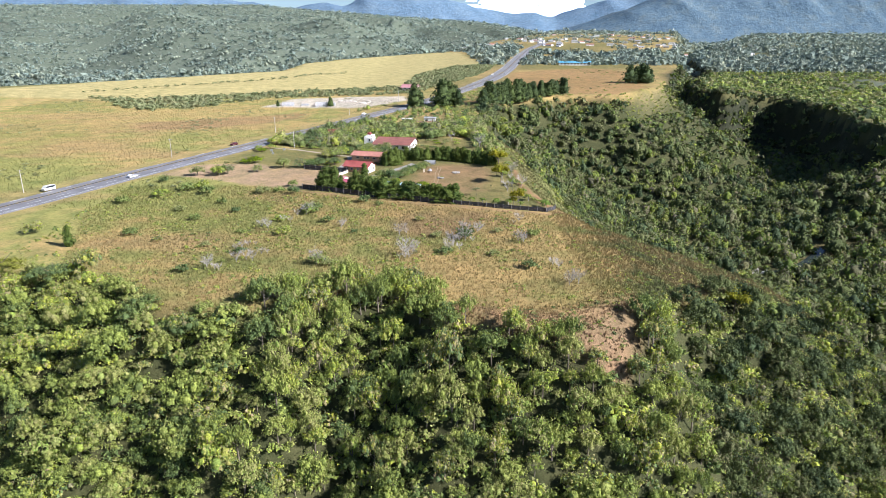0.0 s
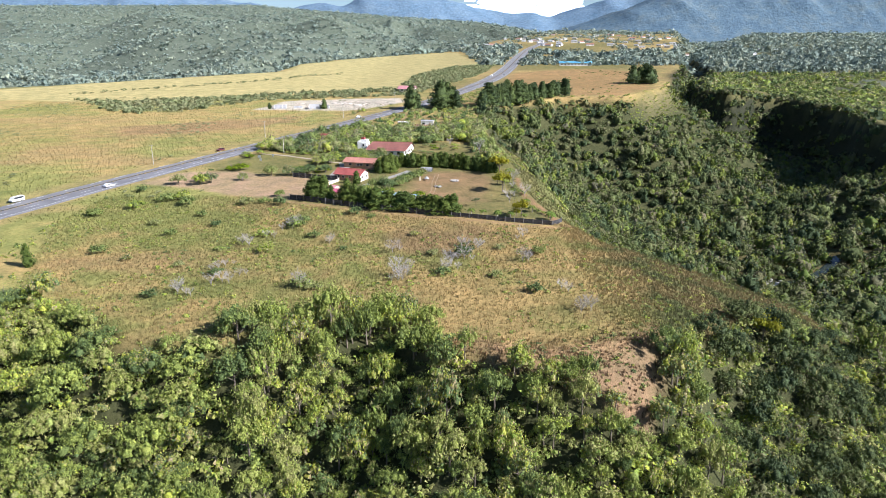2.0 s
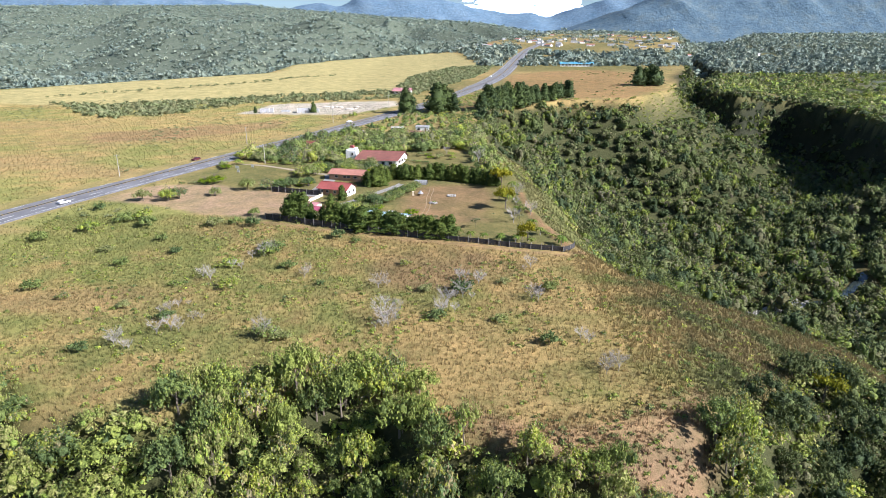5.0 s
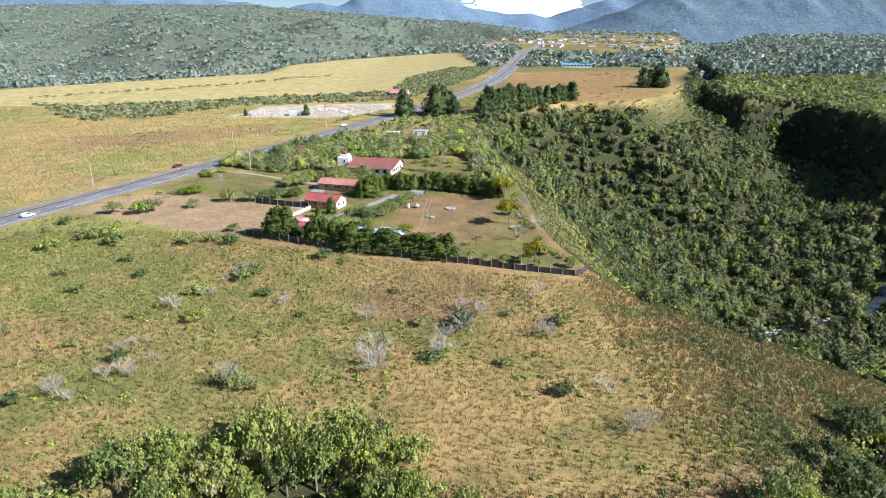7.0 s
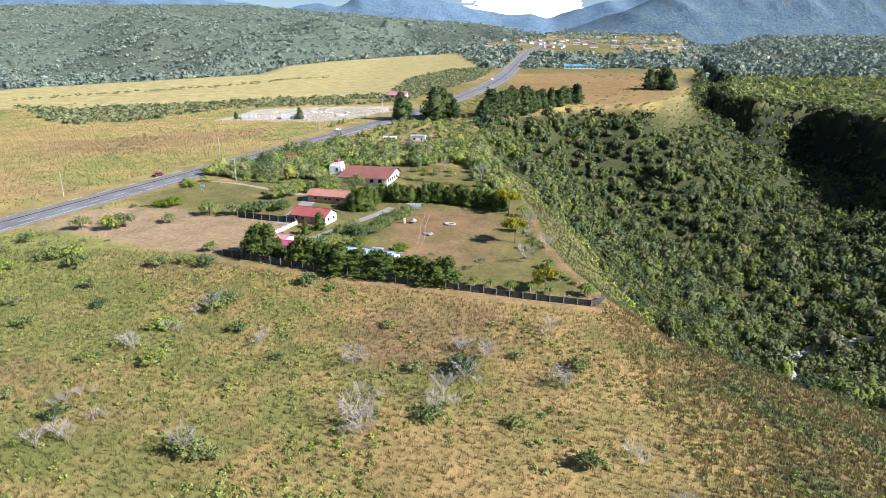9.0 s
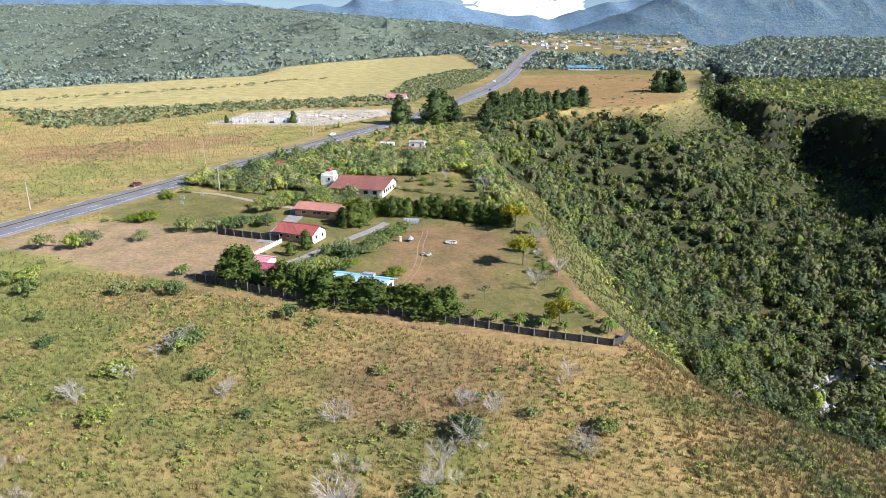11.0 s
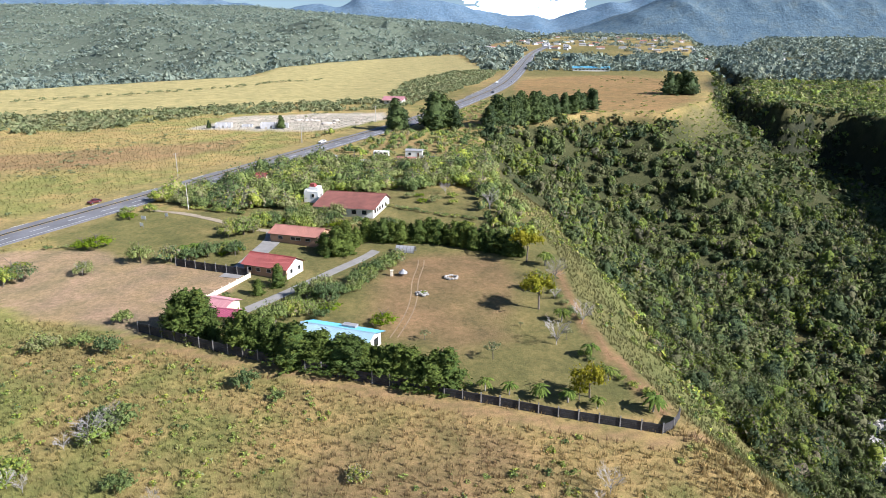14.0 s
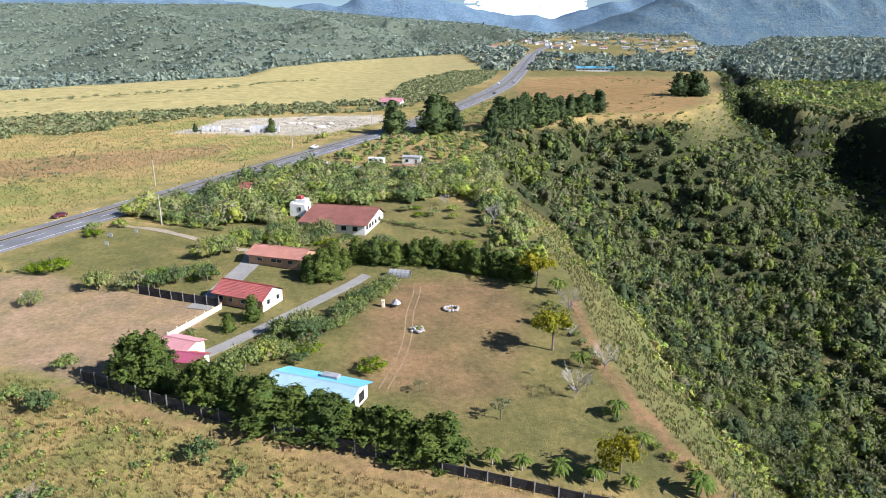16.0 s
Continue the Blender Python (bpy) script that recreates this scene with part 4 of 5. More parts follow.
def grass(name, box4, step, keep, hgt, wid, blades, label):
    x, y = sow(*box4, step, rng, keep, 1.3)
    z = ground_z(x, y)
    col = near_cover(x, y)
    n = len(x)
    V = np.empty((n, blades, 3, 3))
    for k in range(blades):
        a = rng.uniform(0, 6.283, n)
        h = hgt * rng.uniform(0.5, 1.3, n)
        lean = rng.uniform(0.1, 0.6, n) * h
        o = rng.uniform(-0.3, 0.3, (2, n)) * hgt
        w = wid * rng.uniform(0.5, 1.4, n)
        bx, by = x + o[0], y + o[1]
        V[:, k, 0] = np.c_[bx - np.sin(a) * w, by + np.cos(a) * w, z - 0.1]
        V[:, k, 1] = np.c_[bx + np.sin(a) * w, by - np.cos(a) * w, z - 0.1]
        V[:, k, 2] = np.c_[bx + np.cos(a) * lean, by + np.sin(a) * lean, z + h]
    v = V.reshape(-1, 3)
    cc = np.repeat(col * rng.uniform(0.86, 1.16, (n, 1)), blades * 3, 0)
    return tagged(solid(name, v, np.arange(len(v)).reshape(-1, 3), M_GRASS, False, {"cover": np.clip(cc, 0, 1)}), label, "grass", kind="stuff")


def wild(x, y):
    return (sdist(PLATEAU, x, y) < 2) & in_view(x, y, 5) & (sdist(LAWN, x, y) > 1) & (sdist(LOT, x, y) > 1) & (near_line(TRACK, x, y) > 1.6) & (near_line(ROAD, x, y) > 12.5)


grass("field_grass", (-130, 130, 136, 262), 0.85, lambda x, y: wild(x, y) & (x > -100 - (y - 150) * 0.4) & (vnoise(x, y, 7, 148, 2) > -0.75), 0.75, 0.055, 6, "tall dry golden grass with green weeds")
grass("meadow_grass", (-330, -40, 230, 560), 2.0, lambda x, y: wild(x, y) & ((x < -100) | (y > 390)), 0.6, 0.13, 5, "dry meadow grass across the highway")
grass("bank_grass", (24, 70, 205, 400), 0.95, lambda x, y: (sdist(PLATEAU, x, y) > 0.5) & (sdist(PLATEAU, x, y) < 36), 0.7, 0.07, 6, "rough grass on the bank of the gorge")
wx, wy = sow(-130, 128, 140, 262, 1.9, rng, lambda x, y: wild(x, y) & (vnoise(x, y, 10, 141, 2) > 0.12 - 0.25 * smooth(0, -50, x)))
ws = rng.uniform(0.2, 0.95, len(wx)) ** 1.6
scatter("weeds", LOD3, np.c_[wx, wy, ground_z(wx, wy) - 0.1, ws, ws * 0.9], M_LEAF_LIT, "small green weeds scattered through dry grass", "weeds", rng)
wx, wy = sow(0, 52, 122, 152, 1.5, rng, lambda x, y: (sdist(SCARP, x, y) < 1) & (vnoise(x, y, 5, 145, 2) > 0.05))
ws = rng.uniform(0.2, 0.9, len(wx))
scatter("scarp_scrub", LOD2, np.c_[wx, wy, ground_z(wx, wy) - 0.1, ws, ws], M_LEAF, "scrub clinging to the bare scarp", "scrub", rng)
grass("scarp_grass", (0, 54, 120, 154), 0.8, lambda x, y: (sdist(SCARP, x, y) < 2) & (vnoise(x, y, 4, 146, 2) > -0.3), 0.6, 0.14, 4, "dry grass on the bare scarp")
wx, wy = sow(-330, 0, 260, 580, 6.5, rng, lambda x, y: wild(x, y) & (near_line(ROAD, x, y) > 14) & (vnoise(x, y, 40, 151, 3) > 0.22) & ((x < -70) | (y > 420)))
ws = rng.uniform(0.6, 1.7, len(wx))
scatter("meadow_scrub", LOD2, np.c_[wx, wy, ground_z(wx, wy) - 0.2, ws, ws * 0.9], M_SAGE, "scattered scrub in the meadow", "scrub", rng)
wx, wy = sow(26, 132, 178, 420, 3.0, rng, lambda x, y: ((sdist(PLATEAU, x, y) > 1) & (y > 203) | (x > 92 + 10 * vnoise(x, y, 12, 162, 2))) & (sdist(PLATEAU, x, y) < 36) & (vnoise(x, y, 13, 161, 2) > np.where(y > 203, -0.05 - 0.5 * smooth(12, 30, sdist(PLATEAU, x, y)), -0.3)))
ws = rng.uniform(0.4, 1.3, len(wx)) * (0.8 + 1.1 * smooth(8, 30, sdist(PLATEAU, wx, wy)))
scatter("bank_scrub", LOD3, np.c_[wx, wy, ground_z(wx, wy) - 0.2, ws, ws * 1.1], M_LEAF_LIT, "scrub and creepers on the gorge bank", "scrub", rng)
BELT = [(-300, 560), (-228, 484), (-190, 500), (-150, 560), (-60, 585), (-28, 600), (5, 690), (34, 780), (62, 900), (75, 990), (20, 960), (-30, 800), (-38, 645), (-120, 614), (-200, 575), (-255, 550)]
wx, wy = sow(-330, 100, 470, 1000, 5.2, rng, lambda x, y: (sdist(BELT, x, y) < 2) & (near_line(ROAD, x, y) > 11) & (vnoise(x, y, 30, 171, 2) > -0.45))
ws = rng.uniform(2.0, 4.2, len(wx))
scatter("shrub_belt", LOD3, np.c_[wx, wy, ground_z(wx, wy) - 0.3, ws, ws * 0.9], M_SAGE, "belt of green scrub and low trees between fields", "scrub", rng)
hl = dense([(-330, 605), (-255, 666), (-202, 713), (-156, 798), (-120, 830)], 4.0) + rng.uniform(-4, 4, (500, 2))[: len(dense([(-330, 605), (-255, 666), (-202, 713), (-156, 798), (-120, 830)], 4.0))]
ws = rng.uniform(1.4, 3.4, len(hl))
scatter("hedgerow", LOD2, np.c_[hl, ground_z(hl[:, 0], hl[:, 1]) - 0.3, ws, ws], M_SAGE, "thin hedgerow across the golden field", "hedgerow", rng)
wx, wy = sow(20, 320, 590, 960, 14, rng, lambda x, y: (sdist(ORANGE, x, y) < 0) & (vnoise(x, y, 50, 181, 2) > 0.05))
ws = rng.uniform(0.9, 2.2, len(wx))
scatter("orange_field_scrub", LOD2, np.c_[wx, wy, ground_z(wx, wy) - 0.2, ws, ws * 0.8], M_LEAF, "small bushes on the reddish field", "scrub", rng)
wx, wy = sow(10, 130, 430, 660, 5, rng, lambda x, y: (sdist(PLATEAU, x, y) < 0) & (near_line(ROAD, x, y) > 15) & (x > 2) & (sdist(ORANGE, x, y) > 4) & (vnoise(x, y, 24, 191, 2) > -0.2))
ws = rng.uniform(1.2, 3.0, len(wx))
scatter("rim_scrub", LOD2, np.c_[wx, wy, ground_z(wx, wy) - 0.2, ws, ws], M_LEAF, "scrub along the rim of the gorge", "scrub", rng)
wx, wy = sow(120, 240, 560, 720, 3.0, rng, lambda x, y: (sdist(PLATEAU, x, y) > -1) & (sdist(PLATEAU, x, y) < 18) & (vnoise(x, y, 12, 211, 2) > -0.35))
ws = rng.uniform(0.7, 2.0, len(wx))
scatter("cliff_scrub", LOD2, np.c_[wx, wy, ground_z(wx, wy) - 0.4, ws, ws * 1.2], M_LEAF_LIT, "scrub hanging on the sunlit cliff", "scrub", rng)
wx, wy = sow(42, 132, 150, 222, 2.0, rng, lambda x, y: (sdist(PLATEAU, x, y) < 3) & (vnoise(x, y, 9, 221, 2) > 0.12 - 0.35 * smooth(70, 110, x)))
ws = rng.uniform(0.25, 0.95, len(wx))
scatter("spur_scrub", LOD2, np.c_[wx, wy, ground_z(wx, wy) - 0.15, ws, ws], M_LEAF, "low brownish green scrub on the grassy spur", "scrub", rng)
wx, wy = sow(250, 350, 650, 810, 3.2, rng, lambda x, y: (sdist(FAR_BANK, x, y) > -3) & (sdist(FAR_BANK, x, y) < 16))
ws = rng.uniform(1.4, 3.4, len(wx))
# darkened greens again: the shade of the cliff is in the leaf colour
scatter("far_cliff_scrub", LOD3, np.c_[wx, wy, ground_z(wx, wy) - 0.8, ws, ws * 1.5], M_LEAF_SHADED, "dark scrub hanging on the shaded cliff", "scrub", rng)
grass("spur_grass", (40, 132, 150, 225), 0.9, lambda x, y: sdist(PLATEAU, x, y) < 4, 0.8, 0.12, 6, "rough dry grass on the spur")


# ---- the houses ----
M_RED = surface("red_roof_sheet", (0.27, 0.06, 0.052), 0.18, 1.5, 0.55, 0, 0)
M_SALMON = surface("salmon_roof_sheet", (0.36, 0.165, 0.125), 0.15, 1.5, 0.6, 0, 0)
M_MAROON = surface("maroon_roof_sheet", (0.20, 0.08, 0.062), 0.25, 1.5, 0.6, 0, 0)
M_PINK = surface("pink_roof_sheet", (0.42, 0.2, 0.215), 0.12, 1.5, 0.6, 0, 0)
M_MAGENTA = surface("magenta_roof_sheet", (0.30, 0.065, 0.115), 0.15, 1.5, 0.6, 0, 0)
M_BLUE = surface("pale_blue_roof_sheet", (0.30, 0.44, 0.52), 0.14, 1.5, 0.5, 0, 0)
M_CYAN = surface("bright_blue_roof_sheet", (0.12, 0.36, 0.50), 0.1, 1.5, 0.5, 0, 0)
M_GREY = surface("grey_roof_sheet", (0.40, 0.40, 0.41), 0.2, 1.5, 0.5, 0.3, 0)
M_WHITE = surface("white_wall", (0.78, 0.77, 0.74), 0.08, 1.0, 0.85, 0, 0.005)
M_PEACH = surface("peach_wall", (0.42, 0.25, 0.15), 0.1, 1.0, 0.85, 0, 0.005)
M_CREAM = surface("cream_wall", (0.70, 0.62, 0.48), 0.1, 1.0, 0.85, 0, 0.005)
M_BLOCK = surface("grey_block_wall", (0.46, 0.46, 0.47), 0.15, 1.0, 0.9, 0, 0.005)
M_DARKWALL = surface("weathered_dark_boards", (0.045, 0.043, 0.045), 0.45, 3.0, 0.85, 0, 0.01)
M_POST = surface("concrete_post", (0.2, 0.19, 0.18), 0.2, 2.0, 0.9, 0, 0.01)
M_FRAME = surface("window_frame", (0.55, 0.5, 0.45), 0.1, 2.0, 0.6, 0, 0)
M_DOOR = surface("brown_door", (0.16, 0.08, 0.05), 0.2, 2.0, 0.6, 0, 0)
M_GLASS, nt, b = nodes_of("dark_glass")
b.inputs["Base Color"].default_value = (0.02, 0.025, 0.03, 1)
b.inputs["Roughness"].default_value = 0.08
b.inputs["IOR"].default_value = 1.5
M_STONE = surface("grey_stone", (0.36, 0.34, 0.31), 0.3, 3.0, 0.9, 0, 0.03)
M_POLE = surface("pale_pole", (0.50, 0.47, 0.42), 0.15, 2.0, 0.8, 0, 0)


def window(parent, x, y, z, w, h, axis, door=False):
    """A window in the wall; axis: the side that it looks to, one of x, -x, y, -y."""
    sg = -1 if axis[0] == "-" else 1
    lie = axis[-1] == "y"

    def at_wall(u, d, zz, su, sd, szz, bm=None):
        if lie:
            return box(x + u, y + sg * d, zz, su, sd, szz, 0, bm)
        return box(x + sg * d, y + u, zz, sd, su, szz, 0, bm)
    bm = at_wall(-w / 2, 0.04, z, 0.09, 0.12, h + 0.09)
    at_wall(w / 2, 0.04, z, 0.09, 0.12, h + 0.09, bm)
    at_wall(0, 0.04, z + h / 2, w + 0.09, 0.12, 0.09, bm)
    at_wall(0, 0.05, z - h / 2, w + 0.2, 0.16, 0.08, bm)
    f = part("door_frame" if door else "window", bm, M_FRAME, parent)
    part("door_leaf" if door else "pane", at_wall(0, 0.012, z, w - 0.09, 0.03, h - 0.09), M_DOOR if door else M_GLASS, f)


def sheet(width, length, ribs=4):
    """A ribbed roofing sheet lying along y from 0 to length, its top about z = 0."""
    pts = []
    for k in range(ribs):
        a = width * k / ribs
        s = width / ribs
        pts += [(a, 0), (a + s * 0.62, 0), (a + s * 0.72, 0.045), (a + s * 0.9, 0.045)]
    pts.append((width + 0.02, 0))
    v, f = [], []
    for x, z in pts:
        for yy in (0, length):
            v += [(x, yy, z), (x, yy, z - 0.03)]
    for k in range(len(pts) - 1):
        a = 4 * k
        f += [(a, a + 4, a + 6, a + 2), (a + 1, a + 3, a + 7, a + 5), (a, a + 1, a + 5, a + 4), (a + 2, a + 6, a + 7, a + 3)]
    return np.array(v, float), np.array(f)


def roof_slope(parent, name, L, run, z_low, z_high, y_low, mat, toward, sheet_w=1.05):
    """Sheets side by side over one slope; toward: +1 where it rises to +y."""
    n = max(2, round(L / sheet_w))
    w = L / n
    ln = math.hypot(run, z_high - z_low)
    tilt = math.degrees(math.atan2(z_high - z_low, run))
    holder = new(name)
    holder.parent = parent
    holder.empty_display_size = 0.3
    first = None
    for k in range(n):
        if first is None:
            ob = first = apart("roof_sheet", sheet(w, ln), mat, holder)
        else:
            ob = first.copy()
            scene.collection.objects.link(ob)
        if toward > 0:
            ob.matrix_basis = pose(-L / 2 + k * w, y_low, z_low, tilt, 0, 0)
        else:
            ob.matrix_basis = pose(L / 2 - k * w, y_low, z_low, tilt, 0, 180)
    return holder


def gable_house(name, x, y, yaw, L, W, eave, ridge, wall_mat, roof_mat, label, back_mat=None, ridge_at=0.5, over=0.6, gable_mat=None, group="", far=False):
    """Ridge along the local x; W runs along y; ridge_at: where the ridge stands between front and back."""
    h = thing(name, x, y, label, "house", group, yaw)
    yr = -W / 2 + W * ridge_at
    sl = (ridge - eave) / (W * ridge_at)
    sl2 = (ridge - eave) / (W * (1 - ridge_at))
    t = 0.18
    low = -0.6
    part("front_wall", box(0, -W / 2 + t / 2, (eave + low) / 2, L, t, eave - low), wall_mat, h)
    part("back_wall", box(0, W / 2 - t / 2, (eave + low) / 2, L, t, eave - low), wall_mat, h)
    prof = [(-W / 2 + t, low), (W / 2 - t, low), (W / 2 - t, eave - 0.05), (yr, ridge - 0.1), (-W / 2 + t, eave - 0.05)]
    for sg in (-1, 1):
        bm = prism(prof, sg * (L / 2) - (t if sg > 0 else 0), sg * (L / 2) + (0 if sg > 0 else t))
        for v in bm.verts:
            v.co = (v.co.y, v.co.x, v.co.z)
        bmesh.ops.reverse_faces(bm, faces=bm.faces)
        part("gable_wall", bm, gable_mat or wall_mat, h)
    if far:
        e0 = eave - sl * over + 0.1
        bm = prism([(-W / 2 - over, e0), (0, ridge + 0.1), (W / 2 + over, e0), (W / 2 + over, e0 + 0.14), (0, ridge + 0.26), (-W / 2 - over, e0 + 0.14)], -L / 2 - over, L / 2 + over)
        for v in bm.verts:
            v.co = (v.co.y, v.co.x, v.co.z)
        bmesh.ops.recalc_face_normals(bm, faces=bm.faces)
        part("roof", bm, roof_mat, h)
        return h
    roof_slope(h, "front_roof", L + 2 * over, W * ridge_at + over, eave - sl * over + 0.08, ridge + 0.08, -W / 2 - over, roof_mat, 1)
    roof_slope(h, "back_roof", L + 2 * over, W * (1 - ridge_at) + over, eave - sl2 * over + 0.08, ridge + 0.08, W / 2 + over, back_mat or roof_mat, -1)
    part("ridge_cap", prism([(-0.22, 0.02), (0, 0.12), (0.22, 0.02), (0, 0.16)], -L / 2 - over, L / 2 + over), roof_mat, h).matrix_basis = pose(0, yr, ridge + 0.06, 0, 0, 90)
    return h


h1 = gable_house("guest_house", -38.6, 291.2, -22, 12.6, 7.2, 2.7, 4.5, M_PEACH, M_RED, "peach cottage with red striped metal gable roof", gable_mat=M_WHITE)
for wx in (-4.6, -2.0, 1.2):
    window(h1, wx, -3.6, 1.5, 1.2, 1.0, "-y")
window(h1, 3.8, -3.6, 1.05, 0.9, 2.1, "-y", True)
window(h1, 6.3, -1.6, 1.5, 1.0, 1.1, "x")
window(h1, 6.3, 1.7, 1.5, 1.0, 1.1, "x")
h2 = gable_house("long_house", -37.0, 315.8, -18, 15.0, 7.6, 2.7, 4.1, M_PEACH, M_SALMON, "long peach bungalow with salmon metal roof")
for wx in (-4.2, -0.2, 1.4, 4.5):
    window(h2, wx, -3.8, 1.55, 1.5, 0.9, "-y")
h3 = gable_house("main_house", -26.0, 347.5, -13, 20.0, 17.0, 2.5, 4.9, M_WHITE, M_MAROON, "large white house with wide maroon metal roof", ridge_at=0.72, over=0.8)
for wy in (-6.6, -4.2, -1.8, 1.0, 4.4):
    window(h3, 10.0, wy, 1.35, 1.7, 1.4, "x")
for wx in (-7, -3.5, 0, 3.5, 7):
    window(h3, wx, -8.5, 1.2, 1.6, 1.4, "-y")
bl = gable_house("workshop", -16.6, 252.3, -20, 14.6, 8.2, 2.7, 4.0, M_WHITE, M_BLUE, "white workshop with pale blue metal roof behind cypresses", M_CYAN, over=0.8)
part("roof_vent", box(1.5, 2.4, 3.75, 3.0, 1.4, 0.5, 0.04), M_GREY, bl)
window(bl, 7.3, -1.7, 1.35, 2.4, 1.9, "x")
window(bl, 7.3, 1.8, 1.35, 2.0, 1.9, "x")
ph = gable_house("pink_shed", -44.2, 267.0, -20, 6.4, 5.0, 2.5, 3.2, M_CREAM, M_PINK, "small cream shed with faded pink metal roof", M_PINK, over=0.5)
window(ph, 1.2, -2.5, 1.4, 1.2, 0.9, "-y")
ph2 = gable_house("red_shed", -40.6, 262.6, -12, 4.6, 3.6, 2.1, 2.8, M_CREAM, M_MAGENTA, "small shed with magenta metal roof beside the wall", M_RED, over=0.5)
window(ph2, 2.3, 0, 1.2, 1.0, 0.9, "x")
gz2 = gable_house("red_gazebo", -66.5, 386, -15, 4.0, 3.6, 2.3, 3.6, M_CREAM, M_RED, "small gazebo with red roof among trees", over=0.6)

# the white tower beside the main house
tw = thing("white_tower", -41.0, 357.5, "white stepped masonry tower with a small red top", "tower", yaw=-13)
part("tower_body", box(0, 0, 1.6, 5.2, 4.6, 4.6, 0.05), M_WHITE, tw)
part("upper_block", box(0.6, 0.4, 4.4, 3.4, 3.2, 1.6, 0.05), M_WHITE, tw)
part("parapet", box(-1.9, 0, 4.2, 1.0, 4.2, 0.5, 0.04), M_WHITE, tw)
part("red_top", prism([(-1.1, 5.2), (1.1, 5.2), (0.7, 6.3), (-0.7, 6.3)], -1.0, 1.0), M_RED, tw)
window(tw, 0.8, -2.3, 2.4, 0.9, 1.2, "-y")
window(tw, 2.6, 0.2, 2.4, 0.9, 1.2, "x")

# ---- drives ----
tagged(ribbon("driveway", [(-46.5, 324), (-44.6, 316), (-46.2, 304), (-47.6, 292), (-49, 286)], [-2.6, 2.6], 0.05, M_CONC, 1.5), "grey concrete driveway between the cottages", "driveway", kind="structure")
tagged(ribbon("garden_drive", [(-41, 266), (-37, 271), (-31.5, 279), (-26, 288), (-21, 296), (-16, 304), (-13.5, 310)], [-1.5, 1.5], 0.05, M_CONC, 1.5), "pale concrete garden drive", "driveway", kind="structure")
tagged(ribbon("road_entry", [(-92, 346), (-78, 341), (-66, 334), (-56, 327), (-46.5, 324)], [-1.3, 1.3], 0.04, surface("earth_drive", (0.34, 0.28, 0.2), 0.2), 1.5), "worn earth drive across the front lawn", "driveway", kind="structure")
M_RUT = surface("worn_earth", (0.27, 0.19, 0.11), 0.3)
for o in (-0.75, 0.75):
    tagged(ribbon("wheel_rut", [(-6 + o, 256), (-3.6 + o, 266), (-2.6 + o, 276), (-3.0 + o, 286), (-1.4 + o, 298), (-2.5 + o, 305)], [-0.14, 0.14], 0.02, M_RUT, 1.5, thick=0.05), "faint wheel rut worn into the lawn", "track", kind="structure")
tagged(ribbon("lot_drive", [(-53, 438), (-40, 428), (-22, 424), (-8, 425), (2, 422)], [-3.4, 3.4], 0.05, M_CONC, 2.0), "pale paved yard beside the highway", "yard", kind="structure")


# ---- fences and walls ----
def boundary(name, line, height, panel_mat, post_mat, step, label, sag=0.0, rail=False):
    """Posts at even steps with a panel between each two."""
    p = np.array(line, float)
    s = np.r_[0, np.cumsum(np.hypot(*np.diff(p, axis=0).T))]
    n = max(1, round(s[-1] / step))
    u = np.linspace(0, s[-1], n + 1)
    q = np.c_[np.interp(u, s, p[:, 0]), np.interp(u, s, p[:, 1])]
    z = ground_z(q[:, 0], q[:, 1])
    f = thing(name, q[0][0], q[0][1], label, "fence", z=0.0)
    inv = f.matrix_basis.inverted()
    ln = s[-1] / n
    first_post = first_panel = None
    for k in range(n + 1):
        m = inv @ pose(q[k][0], q[k][1], z[k], 0, 0, 0)
        if first_post is None:
            first_post = part("post", box(0, 0, height / 2 + 0.0, 0.2, 0.2, height + 0.7, 0.02), post_mat, f)
            ob = first_post
        else:
            ob = first_post.copy()
            scene.collection.objects.link(ob)
        ob.matrix_basis = m
        if k < n:
            d = q[k + 1] - q[k]
            yaw = math.degrees(math.atan2(d[1], d[0]))
            m = inv @ pose(q[k][0], q[k][1], z[k], 0, -math.degrees(math.atan2(z[k + 1] - z[k], ln)), yaw)
            if first_panel is None:
                bm = bmesh.new()
                rows = 5
                for j in range(rows):
                    hh = height / rows
                    box(ln / 2, 0.01 * (j % 2), hh * (j + 0.5) + 0.03, ln - 0.2, 0.08, hh - 0.025, 0, bm)
                first_panel = part("panel", bm, panel_mat, f)
                ob = first_panel
            else:
                ob = first_panel.copy()
                scene.collection.objects.link(ob)
            ob.matrix_basis = m
    return f


boundary("estate_fence", [(-58, 258.3), (-42, 250.6), (-24, 244.2), (4, 234.6)], 2.0, M_DARKWALL, M_POST, 3.3, "dark weathered board fence with concrete posts along the field")
boundary("lower_fence", [(4, 234.6), (22, 228.8), (38.5, 224.2), (41.5, 228.6)], 1.55, M_DARKWALL, M_POST, 3.3, "lower dark fence with concrete posts at the gorge corner")
boundary("lot_wall", [(-65, 295.6), (-57, 292.4), (-44.2, 288.0)], 2.0, M_DARKWALL, M_POST, 3.0, "dark block wall with posts beside the bare lot")
boundary("white_wall_run", [(-43.4, 287.0), (-46.4, 280), (-49.4, 273.4)], 1.15, M_CREAM, M_CREAM, 2.6, "low cream-washed garden wall beside the bare lot")

